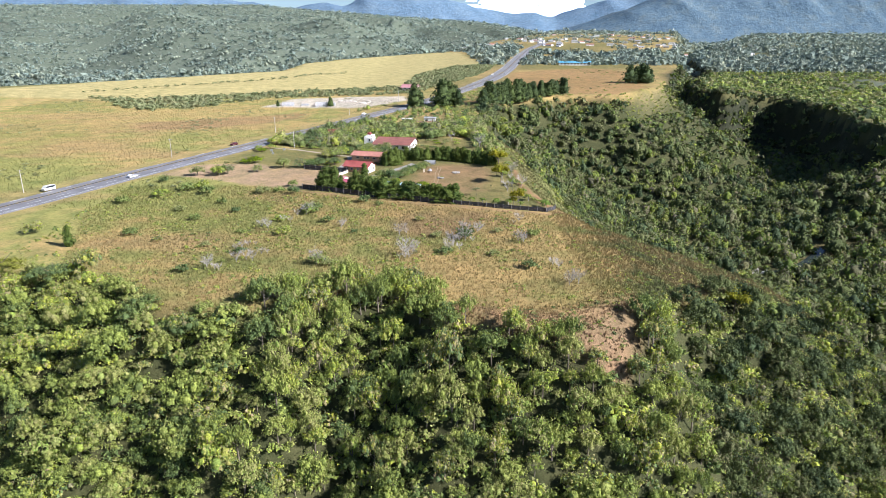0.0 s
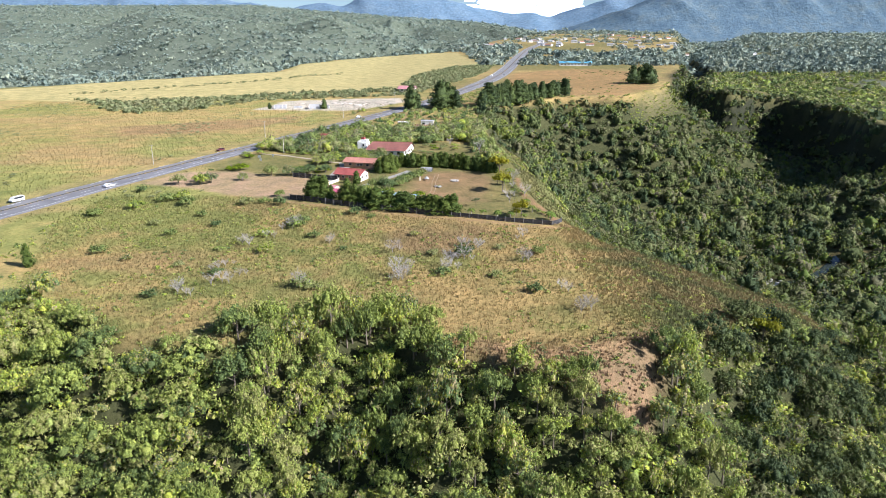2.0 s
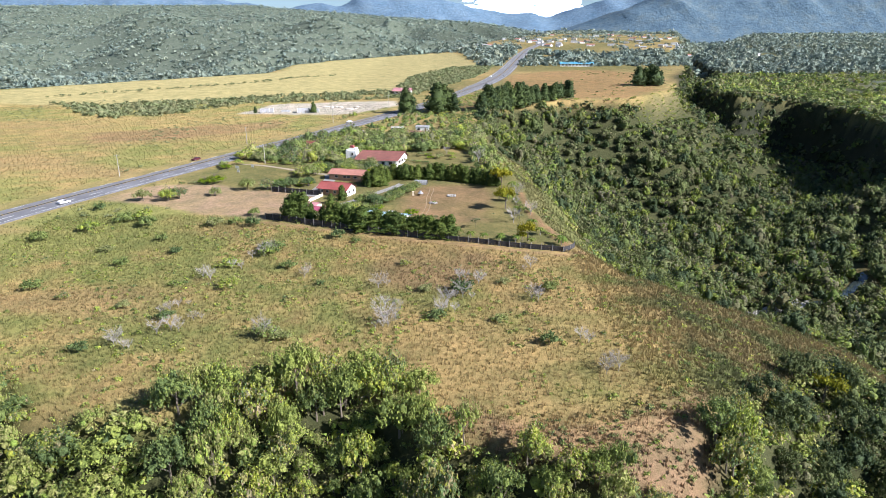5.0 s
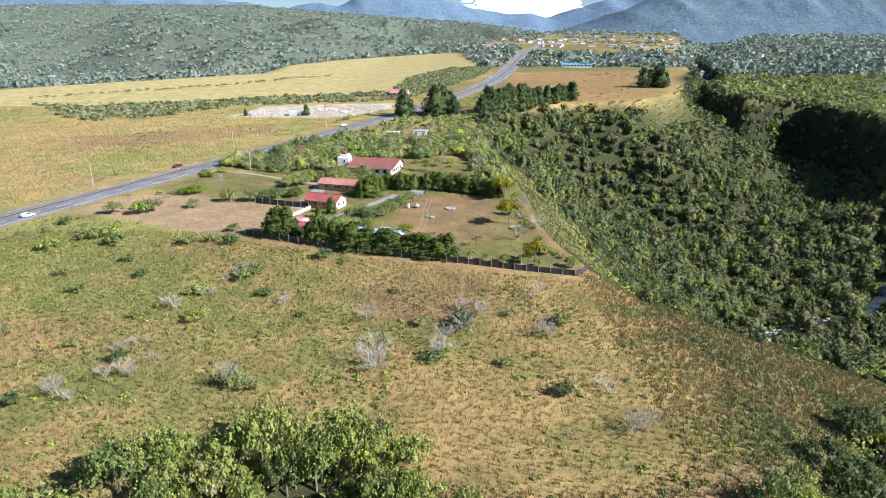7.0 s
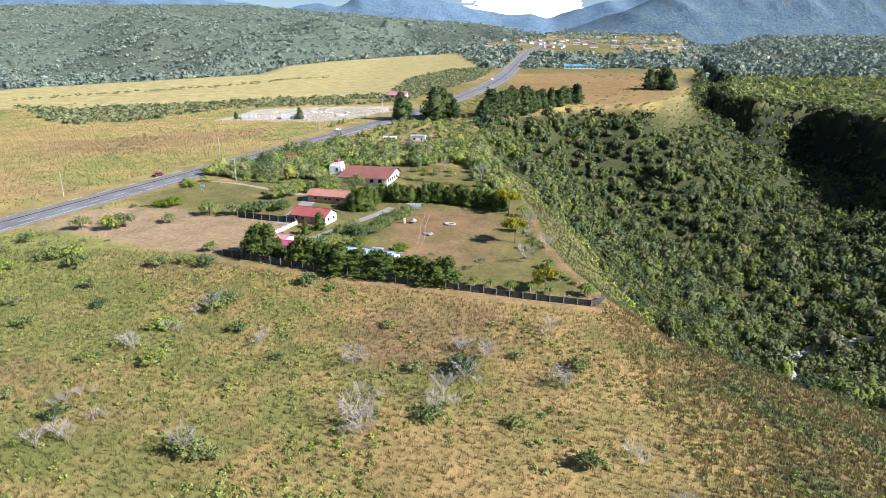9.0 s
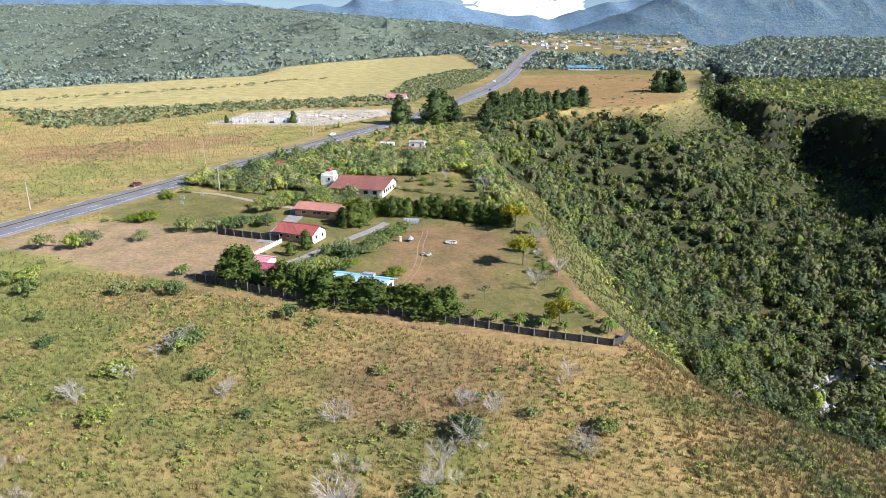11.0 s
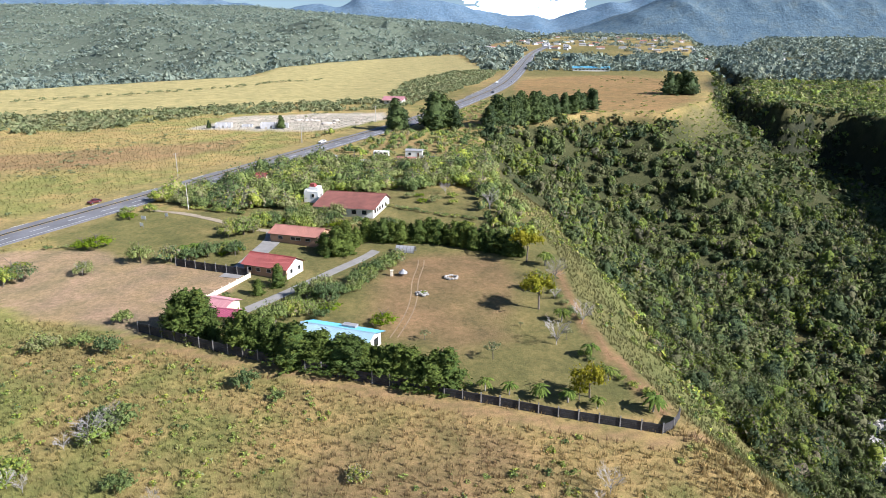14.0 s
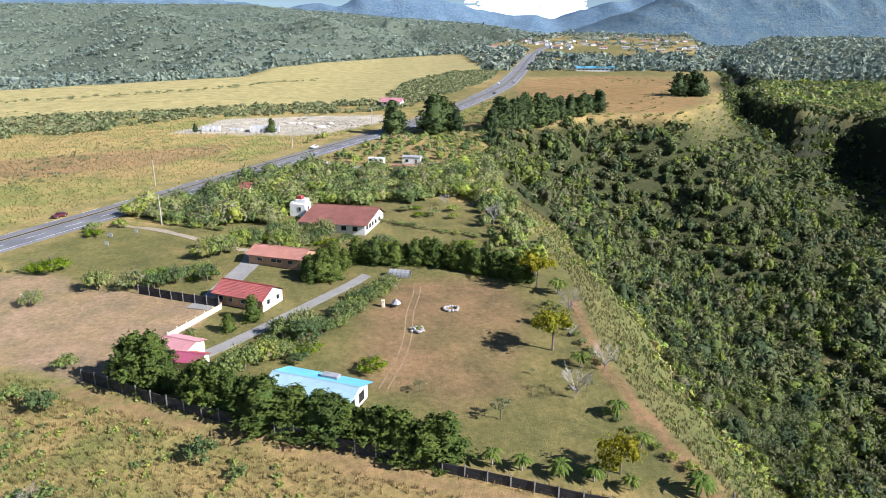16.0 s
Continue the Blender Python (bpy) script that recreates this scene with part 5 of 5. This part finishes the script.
# ---- conifers along the fence and in the garden ----
fx = np.linspace(0, 1, 19)
for k, t in enumerate(fx):
    x = np.interp(t, [0, 0.35, 1], [-37, -20, 4.6])
    y = np.interp(x, [-42, -24, 4.6], [252.8, 246.6, 237.2]) + rng.uniform(-0.3, 0.6)
    s = np.interp(t, [0, 0.5, 0.75, 1], [1.05, 1.1, 0.85, 0.95]) * rng.uniform(0.85, 1.12)
    plant("cypress", k, x, y, s * 1.35, group="cypress row along the fence", sz=s * (0.78 if -25 < x < -11 else 0.95))
for k, (x, y, s) in enumerate([(-47.5, 256.5, 1.25), (-44.2, 255.6, 1.3), (-50, 258, 1.05), (-41.5, 254.6, 1.05), (-46, 259.5, 1.1)]):
    plant("cypress", k + 1, x, y, s, "broad bushy cypress at the corner of the bare lot", "cypresses at the lot corner", sz=s * 0.92)
for k, (x, y, s) in enumerate([(-35.2, 281.6, 0.85), (-38.6, 276.6, 0.6), (-27.4, 303, 1.0), (-24.5, 304.5, 1.1), (-22, 306, 1.0), (-25.5, 308.5, 1.1), (-20.5, 311.5, 1.05), (-18.2, 317, 0.95), (-23.2, 312, 1.1), (-28.5, 306.5, 0.9)]):
    plant("cypress", k + 2, x, y, s, group="cypresses in the garden", sz=s * 0.82)
for k in range(17):
    t = k / 16
    x = np.interp(t, [0, 0.4, 1], [-15.5, 1, 25])
    y = np.interp(t, [0, 0.4, 1], [315.5, 314.5, 303.5]) + rng.uniform(-0.6, 1.0)
    s = rng.uniform(0.75, 1.0)
    plant("cypress", k, x, y, s * 1.2, "broad dark conifer in a tall hedge behind the lawn", "conifer hedge behind the lawn", sz=s * 0.95)

# ---- trees and shrubs round the lawn ----
for k, (x, y, s) in enumerate([(11, 236.2, 1.0), (15, 235, 0.95), (20, 233.8, 1.05), (24.5, 232.8, 1.0), (29, 231.2, 0.9), (38, 230.5, 1.2), (31.6, 248, 1.15), (29, 263.5, 1.2), (26.6, 280, 1.2), (30.5, 296, 1.5), (-65.5, 303, 1.3), (-63, 305, 1.2), (-50, 357, 1.3), (33, 240, 1.1)]):
    plant("palm", k, x, y, s, group="palms round the lawn")
for k, (x, y, s) in enumerate([(25, 269.5, 1.1), (26.5, 233.6, 1.0), (26, 299, 1.15), (-31, 261, 0.9), (28.5, 234.4, 0.8)]):
    plant("yellow_tree", k, x, y, s, group="yellow trees at the lawn edge")
for k, (x, y, s) in enumerate([(13.2, 247, 1.0), (0.2, 255, 0.65), (24, 280.5, 0.9), (20, 261, 0.5), (28.4, 255, 0.7), (31, 284, 0.9)]):
    plant("thin_tree", k, x, y, s, group="thin trees on the lawn")
for k, (x, y, s) in enumerate([(26, 253, 2.7), (31, 285, 2.6), (29.5, 275, 2.3), (5, 368, 3.0), (-85, 288, 2.0), (20, 348, 3.4), (33, 262, 2.2)]):
    plant("bare_tree", k, x, y, s, "leafless pale grey tree at the lawn edge", "bare trees round the lawn")
for k, (x, y, s) in enumerate([(-92, 308.5, 1.25), (-96, 309, 0.9), (-8.8, 262, 0.55), (-102, 288, 1.0), (-21, 268, 0.5)]):
    plant("lime_tree", k, x, y, s * 1.3, group="lime-green trees")
for k, (x, y, s) in enumerate([(-75, 297.5, 1.15), (-59, 302, 0.95), (-63, 299, 0.9), (-55, 321, 1.25), (-58.5, 318, 1.0), (-97, 284, 1.1), (-100, 281, 0.8), (-63, 262, 0.6), (-85, 288.5, 0.75), (-67.5, 298.5, 0.7), (-110, 282, 0.9), (-52, 303, 0.75),
                                  (-31, 262, 0.8), (-28, 265, 0.8), (-25, 266, 0.7), (-33, 259.5, 0.7), (-27, 274, 0.85), (-22, 272, 0.9), (-24, 276, 0.8), (-20, 276, 0.7), (-29, 270, 0.6)]):
    plant("garden_tree", k, x, y, s * 1.2, group="garden trees")
for k in range(26):
    t = k / 25
    x, y = np.interp(t, [0, 0.5, 1], [-19, -14.5, -8]) + rng.uniform(-1.6, 1.6), np.interp(t, [0, 0.5, 1], [277, 288, 300]) + rng.uniform(-1.2, 1.2)
    plant("hedge_shrub", k, x, y, rng.uniform(1.0, 1.7), group="shrubs along the garden drive")
for k, (x0, y0, x1, y1, n) in enumerate([(-16, 351, 15, 336, 18), (-84, 349, -60, 341, 14), (-44, 335, -34, 331, 8), (-46, 276, -41, 268, 6), (-106, 308, -98, 310, 4), (30, 250, 40, 232, 8), (28, 292, 33, 262, 10)]):
    for j in range(n):
        t = (j + 0.5) / n
        plant("hedge_shrub", j, x0 + (x1 - x0) * t + rng.uniform(-0.5, 0.5), y0 + (y1 - y0) * t + rng.uniform(-0.5, 0.5), rng.uniform(0.5, 0.85), group="garden hedges")
for k, (x0, x1, y0, y1, n) in enumerate([(-62, -52, 300, 312, 7), (-30, -20, 262, 282, 9), (-36, -22, 328, 336, 9), (-16, -8, 318, 332, 6), (-100, -88, 336, 346, 5), (-54, -46, 326, 338, 6), (0, 24, 326, 334, 7), (-10, 14, 352, 366, 6)]):
    for j in range(n):
        x, y = rng.uniform(x0, x1), rng.uniform(y0, y1)
        if near_line([(-41, 266), (-31.5, 279), (-21, 296), (-13.5, 310)], np.array([x]), np.array([y]))[0] > 3.4:
            if j % 3 == 0:
                plant("lime_tree", j, x, y, rng.uniform(0.4, 0.7), "bright green garden bush", "bushes in the garden")
            else:
                plant("hedge_shrub", j, x, y, rng.uniform(0.9, 1.6), "leafy green bush in the garden", "bushes in the garden")
GROVE = [(-99, 357), (-84, 350), (-60, 344), (-46, 348), (-46, 364), (-34, 370), (-12, 372), (6, 380), (20, 372), (24, 398), (24, 440), (0, 417), (-30, 414), (-58, 424), (-82, 398)]
gx2, gy2 = sow(-100, 30, 340, 445, 5.0, rng, lambda x, y: (sdist(GROVE, x, y) < 0) & (near_line(ROAD, x, y) > 10) & (np.hypot(x + 66.5, y - 383) > 4.5))
for k, (x, y) in enumerate(zip(gx2, gy2)):
    s = rng.uniform(0.85, 1.5)
    plant("grove_tree", k, x, y, s, "leafy tree in a dense grove beside the highway", "grove beside the highway", sz=s * rng.uniform(0.85, 1.15))
wx, wy = sow(14, 32, 318, 400, 4.2, rng, lambda x, y: (sdist(PLATEAU, x, y) < 2) & (x > 17))
ws = rng.uniform(1.8, 3.4, len(wx))
scatter("rim_trees", LOD1, np.c_[wx, wy, ground_z(wx, wy), ws, ws * 1.3], M_LEAF, "leafy trees crowding the rim of the gorge", "trees", rng)
gx2, gy2 = sow(-60, -30, 324, 342, 4.0, rng, lambda x, y: (x > -44 - (342 - y)) & (np.hypot(x + 45, y - 322) > 6))
for k, (x, y) in enumerate(zip(gx2, gy2)):
    plant("garden_tree", k, x, y, rng.uniform(0.6, 1.0), group="trees behind the bungalow")
wx, wy = sow(-60, 24, 428, 500, 6.0, rng, lambda x, y: (sdist(PLATEAU, x, y) < 0) & (near_line(ROAD, x, y) > 14) & (near_line([(-53, 438), (-40, 428), (-22, 424), (2, 422)], x, y) > 8))
ws = rng.uniform(1.4, 2.8, len(wx))
scatter("yard_trees", LOD1, np.c_[wx, wy, ground_z(wx, wy), ws, ws * 1.2], M_LEAF, "bushy trees round the yard", "trees", rng)

# pines over the gorge and beside the road
for k in range(46):
    t = k / 45
    x, y = np.interp(t, [0, 0.5, 1], [31, 58, 108]) + rng.uniform(-3, 3), np.interp(t, [0, 0.5, 1], [512, 540, 590]) + rng.uniform(-1, 9)
    s = rng.uniform(1.0, 1.55) * (1.0 if t < 0.62 else 0.8)
    plant("pine", k, x, y, s, group="pines above the gorge")
for k, (x, y, s) in enumerate([(-22, 503, 1.5), (-18, 508, 1.1), (0, 508, 1.7), (5, 512, 1.6), (9, 518, 1.4), (-2, 516, 1.4), (12, 510, 1.1), (-25, 512, 1.0), (-88, 508, 0.6), (-129, 507, 0.4)]):
    plant("pine", k, x, y, s, "dark green pine beside the highway", "pines beside the highway")
for k in range(11):
    plant("pine", k, 206 + rng.uniform(-11, 14), 697 + rng.uniform(-7, 7), rng.uniform(1.1, 1.6), "dark pine in a clump on the reddish field", "pine clump on the field")

# ---- small things on the lawn ----
gh = thing("greenhouse", -6.2, 306.4, "small arched greenhouse with grey translucent cover", "greenhouse", yaw=-12)
arc = [(1.25 * math.cos(a), 1.7 * math.sin(a)) for a in np.linspace(0, math.pi, 9)]
bm = prism(arc + [(q[0] * 0.96, q[1] * 0.96) for q in arc[::-1]], -2.6, 2.6)
for v in bm.verts:
    v.co = (v.co.y, v.co.x, v.co.z)
part("cover", bm, M_GREY, gh)
for k in range(6):
    bm = prism(arc + [(q[0] * 1.03, q[1] * 1.03) for q in arc[::-1]], -0.05, 0.05)
    for v in bm.verts:
        v.co = (v.co.y - 2.6 + k * 1.04, v.co.x, v.co.z)
    part("hoop", bm, M_POST, gh)


def rock(r, seed):
    v, f = ball(2)
    q = np.random.RandomState(seed)
    ph = q.uniform(0, 6, 3)
    n = 1 + 0.16 * np.sin(v * 3.1 + ph).sum(1)[:, None] + q.uniform(-0.06, 0.06, (len(v), 1))
    return v * n * np.array((r, r * q.uniform(0.7, 1), r * q.uniform(0.5, 0.8))), f


ring = thing("fire_pit", 6.0, 288.0, "low ring of pale stones around a fire pit", "fire pit")
for k in range(14):
    a = k / 14 * 6.283
    apart("stone", moved(rock(0.42, 20 + k), (1.5 * math.cos(a), 1.3 * math.sin(a), 0.2)), M_STONE, ring, smooth_faces=True)
pile = thing("rock_garden", -0.6, 278.0, "mound of grey rocks and agave leaves on the lawn", "rock garden")
for k in range(22):
    a, q = rng.uniform(0, 6.283), 1.9 * math.sqrt(rng.uniform(0, 1))
    apart("rock", moved(rock(rng.uniform(0.25, 0.5), 60 + k), (q * math.cos(a), q * 0.7 * math.sin(a), 0.15 + 0.5 * (1 - q / 2))), M_STONE, pile, smooth_faces=True)
apart("agave_leaves", moved(scaled(palm_fronds(77, 18), (0.6, 0.5, 0.45)), (0, 0, 0.75)), M_PALM, pile)
tent = thing("small_canopy", -6.0, 289.2, "small grey peaked canopy on the lawn", "canopy", yaw=20)
bm = bmesh.new()
bmesh.ops.create_cone(bm, cap_ends=True, segments=8, radius1=1.2, radius2=0.08, depth=1.0, matrix=Matrix.Translation((0, 0, 1.3)))
part("roof", bm, M_GREY, tent)
for k in range(4):
    part("leg", box(0.8 * math.cos(k * 1.571), 0.8 * math.sin(k * 1.571), 0.4, 0.09, 0.09, 0.95), M_POST, tent)
well = thing("cream_pillar", -8.8, 289.0, "short cream masonry pillar on the lawn", "pillar")
part("shaft", box(0, 0, 0.65, 0.65, 0.65, 1.5, 0.04), M_CREAM, well)
part("cap", box(0, 0, 1.45, 0.85, 0.85, 0.14, 0.03), M_CREAM, well)
for k, (x, y, w) in enumerate([(-90, 333.5, 1.9), (-87.5, 326.5, 1.3), (-84, 336.5, 1.2)]):
    sg = thing("roadside_board", x, y, "small white board on posts on the front lawn", "sign", "boards on the front lawn", yaw=-20)
    part("board", box(0, 0, 1.2, w, 0.06, 1.1, 0.01), M_WHITE, sg)
    for o in (-0.4, 0.4):
        part("post", box(o * w, 0.07, 0.5, 0.08, 0.07, 1.6), M_POST, sg)


def utility_pole(x, y, h, arm=True):
    p = thing("utility_pole", x, y, "pale concrete utility pole with crossarm beside the highway", "utility pole", "utility poles", yaw=25)
    apart("shaft", merge([limb((0, 0, -0.5), (0, 0, h), 0.17, 0.1, 8)]), M_POLE, p)
    if arm:
        part("crossarm", box(0, 0, h - 0.5, 1.8, 0.1, 0.12), M_POST, p)
        for o in (-0.8, 0, 0.8):
            part("insulator", box(o, 0, h - 0.36, 0.09, 0.09, 0.18, 0.02), M_WHITE, p)
    return p


POLES = [(-136, 321.5, 9.5), (-101.5, 394.5, 9.5), (-66, 466, 9.5), (-35, 535, 9.5), (-79.5, 347, 9.0), (-168, 252, 9.5)]
for x, y, h in POLES:
    utility_pole(x - 1.5, y, h)


# ---- vehicles ----
def car(x, y, yaw, col, label, van=False, back=False):
    m = surface("car_paint", col, 0.05, 1.0, 0.35, 0, 0)
    c = thing("car", x, y, label, "car", "vehicles on the highway", yaw, gz(x, y) + 0.12)
    L, W, H = (5.2, 1.95, 2.1) if van else (4.5, 1.8, 1.45)
    if van:
        prof = [(-2.5, 0.35), (2.55, 0.35), (2.6, 0.95), (2.1, 1.2), (1.5, 2.0), (-2.4, 2.1), (-2.55, 1.9)]
    else:
        prof = [(-2.2, 0.35), (2.2, 0.32), (2.25, 0.7), (2.0, 0.85), (0.9, 0.95), (0.2, 1.42), (-1.2, 1.45), (-1.8, 1.0), (-2.2, 0.95)]
    part("body", prism(prof, -W / 2, W / 2), m, c)
    if van:
        glass = [(1.55, 1.25), (2.0, 1.25), (1.5, 1.9), (-2.2, 1.95), (-2.2, 1.3)]
    else:
        glass = [(-1.55, 1.0), (0.75, 1.0), (0.2, 1.36), (-1.1, 1.38)]
    part("side_glass", prism(glass, -W / 2 - 0.012, W / 2 + 0.012), M_GLASS, c)
    for k, (wx2, wy2) in enumerate(((1.4, W / 2 - 0.08), (1.4, -W / 2 + 0.08), (-1.35, W / 2 - 0.08), (-1.35, -W / 2 + 0.08))):
        bm = bmesh.new()
        bmesh.ops.create_cone(bm, cap_ends=True, segments=14, radius1=0.33, radius2=0.33, depth=0.24, matrix=pose(wx2, wy2, 0.33, 90, 0, 0))
        w = part("tyre", bm, M_TYRE, c)
        bm = bmesh.new()
        bmesh.ops.create_cone(bm, cap_ends=True, segments=10, radius1=0.19, radius2=0.19, depth=0.27, matrix=pose(wx2, wy2, 0.33, 90, 0, 0))
        part("rim", bm, M_GREY, w)
    return c


M_TYRE = surface("tyre_rubber", (0.02, 0.02, 0.02), 0.2, 2.0, 0.9, 0, 0)


def on_road(y, off):
    """A place on the road at that y, off metres to the right of its middle, and the heading."""
    p = dense(ROAD, 3.0)
    i = int(np.argmin(np.abs(p[:, 1] - y)))
    d = p[i + 1] - p[i - 1]
    d = d / np.hypot(*d)
    return p[i][0] + d[1] * off, p[i][1] - d[0] * off, math.degrees(math.atan2(d[1], d[0]))


for y, off, col, label, van, flip in [(352, -5.0, (0.10, 0.02, 0.025), "dark red hatchback on the highway", False, True), (463, -2.2, (0.75, 0.75, 0.76), "white saloon car on the highway", False, True),
                                      (252, -5.2, (0.62, 0.62, 0.6), "pale delivery van on the highway", True, True), (281, 5.2, (0.7, 0.7, 0.72), "silver saloon car on the highway", False, False),
                                      (705, 4.8, (0.06, 0.06, 0.07), "black car on the highway", False, False), (792, -4.5, (0.72, 0.72, 0.7), "white van on the highway", True, True), (815, 5, (0.3, 0.32, 0.35), "grey car on the highway", False, False)]:
    x, yy, head = on_road(y, off * 1.3)
    car(x, yy, head + (180 if flip else 0), col, label, van)
car(0, 424.5, 160, (0.05, 0.055, 0.065), "dark grey car parked in the yard", True)
car(-46, 431, 30, (0.55, 0.56, 0.58), "silver car parked in the yard")
rv = thing("caravan", -24, 432.5, "white caravan parked in the yard", "caravan", yaw=-8)
part("body", box(0, 0, 1.65, 7.2, 2.5, 2.5, 0.18), M_WHITE, rv)
part("skirt", box(0, 0, 0.3, 6.8, 2.3, 0.5, 0.03), M_GREY, rv)
for o in (-2.4, 0.1, 2.3):
    window(rv, o, -1.25, 1.9, 1.3, 0.8, "-y")
for o in (-0.5, 0.5):
    bm = bmesh.new()
    bmesh.ops.create_cone(bm, cap_ends=True, segments=12, radius1=0.34, radius2=0.34, depth=0.22, matrix=pose(o, -1.16, 0.3, 90, 0, 0))
    part("tyre", bm, M_TYRE, rv)
ys = gable_house("yard_house", -8.5, 434.5, -10, 8.0, 5.0, 3.0, 3.4, M_WHITE, M_GREY, "small white house with flat grey roof in the yard", over=0.3)
window(ys, -2, -2.5, 1.5, 1.4, 1.1, "-y")
window(ys, 2, -2.5, 1.1, 0.9, 2.0, "-y", True)
yr = gable_house("yard_shelter", -12, 421.0, -8, 9.0, 4.2, 2.3, 2.6, M_CREAM, M_SALMON, "low shelter with pale reddish roof in the yard", over=0.3)
wh = gable_house("roadside_house", -31, 625, -12, 14.0, 9.0, 3.2, 5.2, M_WHITE, M_PINK, "white roadside house with faded red roof", over=1.4)
for o in (-4, 0, 4):
    window(wh, o, -4.5, 1.6, 1.6, 1.3, "-y")

# ---- the building site ----
for k, (x, y, L, W, h) in enumerate([(-122, 512, 9, 6, 2.4), (-109, 514, 6, 4, 1.2), (-94, 511, 12, 8, 2.9), (-88, 513, 6, 6, 2.4)]):
    u = thing("unfinished_house", x, y, "roofless grey concrete block shell on the building site", "unfinished house", "block shells on the building site", yaw=8)
    for q, (ox, oy, sx2, sy2) in enumerate([(0, -W / 2, L, 0.2), (0, W / 2, L, 0.2), (-L / 2 + 0.1, 0, 0.2, W - 0.2), (L / 2 - 0.1, 0, 0.2, W - 0.2), (L * 0.15, 0, 0.2, W - 0.2)]):
        if q == 0:
            n = 4
            for j in range(n):
                part("wall_pier", box(-L / 2 + (j + 0.5) * L / n, oy, h / 2 - 0.2, L / n * 0.62, sy2, h * (0.8 + 0.2 * (j % 2)) + 0.4), M_BLOCK, u)
        else:
            part("wall", box(ox, oy, h / 2 - 0.2, sx2, sy2, h + 0.4), M_BLOCK, u)
for k in range(9):
    px2, py2 = -72 + rng.uniform(-14, 18), 532 + rng.uniform(-9, 10)
    s = rng.uniform(1.0, 2.6)
    ob = solid("spoil_heap", *moved(scaled(rock(1.0, 300 + k), (s * 1.6, s * 1.4, s * 0.7)), (0, 0, 0.1)), surface("pale_spoil", (0.58, 0.52, 0.45), 0.2, 1.0, 0.95, 0, 0.05), True)
    ob.matrix_basis = pose(px2, py2, gz(px2, py2), 0, 0, 40 * k)
    tagged(ob, "pale heap of earth on the building site", "spoil heap", "spoil heaps")

# ---- far houses ----
HOUSE_KINDS = []
for k, (L, W, wall, roof) in enumerate([(14, 10, M_WHITE, M_GREY), (16, 10, M_CREAM, M_GREY), (16, 10, M_WHITE, M_GREY), (20, 12, M_WHITE, M_SALMON)]):
    h = gable_house("town_house", 0, -450 - 30 * k, 0, L, W, 3.4, 5.6, wall, roof, "small pale house with metal roof in the distant town", over=0.7, group="houses of the distant town", far=True)
    for o in (-0.25, 0.25):
        window(h, o * L, -W / 2, 1.8, 2.0, 1.5, "-y")
    HOUSE_KINDS.append([h, False])


def town(k, x, y, yaw, s=1.0):
    slot = HOUSE_KINDS[k % 4]
    m = pose(x, y, gz(x, y) + 0.5, 0, 0, yaw) @ Matrix.Scale(s, 4)
    if slot[1]:
        copy_thing(slot[0], m)
    else:
        slot[0].matrix_basis, slot[1] = m, True


k = 0
for x0, x1, y0, y1, n in [(230, 740, 1440, 1900, 60), (120, 330, 1650, 2000, 14), (-60, 60, 1400, 1470, 14), (420, 720, 1280, 1480, 10), (200, 900, 1950, 2400, 22), (60, 190, 1480, 1560, 8)]:
    for _ in range(n):
        town(k, rng.uniform(x0, x1), rng.uniform(y0, y1), rng.uniform(-40, 40), rng.uniform(0.6, 1.05))
        k += 1
bs = gable_house("blue_roof_school", 196, 985, -8, 46, 11, 3.6, 5.8, M_WHITE, M_CYAN, "long white building with blue metal roof", over=0.8)
for o in range(-4, 5):
    window(bs, o * 4.8, -5.5, 1.9, 2.6, 1.4, "-y")

# ---- river bed ----
M_WATER, nt, b = nodes_of("river_water")
b.inputs["Base Color"].default_value = (0.03, 0.04, 0.04, 1)
b.inputs["Roughness"].default_value = 0.12
bump(nt, b, noise_node(nt, 1.5, 3), 0.3, 0.05)
tagged(ribbon("river_water", RIVER, [-2.4, 2.4], 0.25, M_WATER, 3.0), "dark shallow river among boulders", "river", kind="structure")
items = []
p = dense(RIVER, 1.0)
for k in range(600):
    q = p[rng.randint(88, 160)]
    o = rng.normal(size=2) * 2.0
    x, y = q + o
    items.append((x, y, rng.uniform(0.35, 1.3) ** 1.3, k % 6))
zz = ground_z(np.array([i[0] for i in items]), np.array([i[1] for i in items]))
rocks = [scaled(ball(1), (1, 0.8, 0.6)), scaled(tufty(1, 5, 0.2), (1, 0.9, 0.6))] + [scaled(tufty(1, 6 + j, 0.25), (0.9, 1, 0.7)) for j in range(4)]
V = [moved(scaled(rocks[i[3]], (i[2],) * 3), (i[0], i[1], z + 0.1)) for i, z in zip(items, zz)]
tagged(solid("river_boulders", *merge(V), M_STONE, False), "pale grey boulders along the river bed", "boulders", kind="stuff")
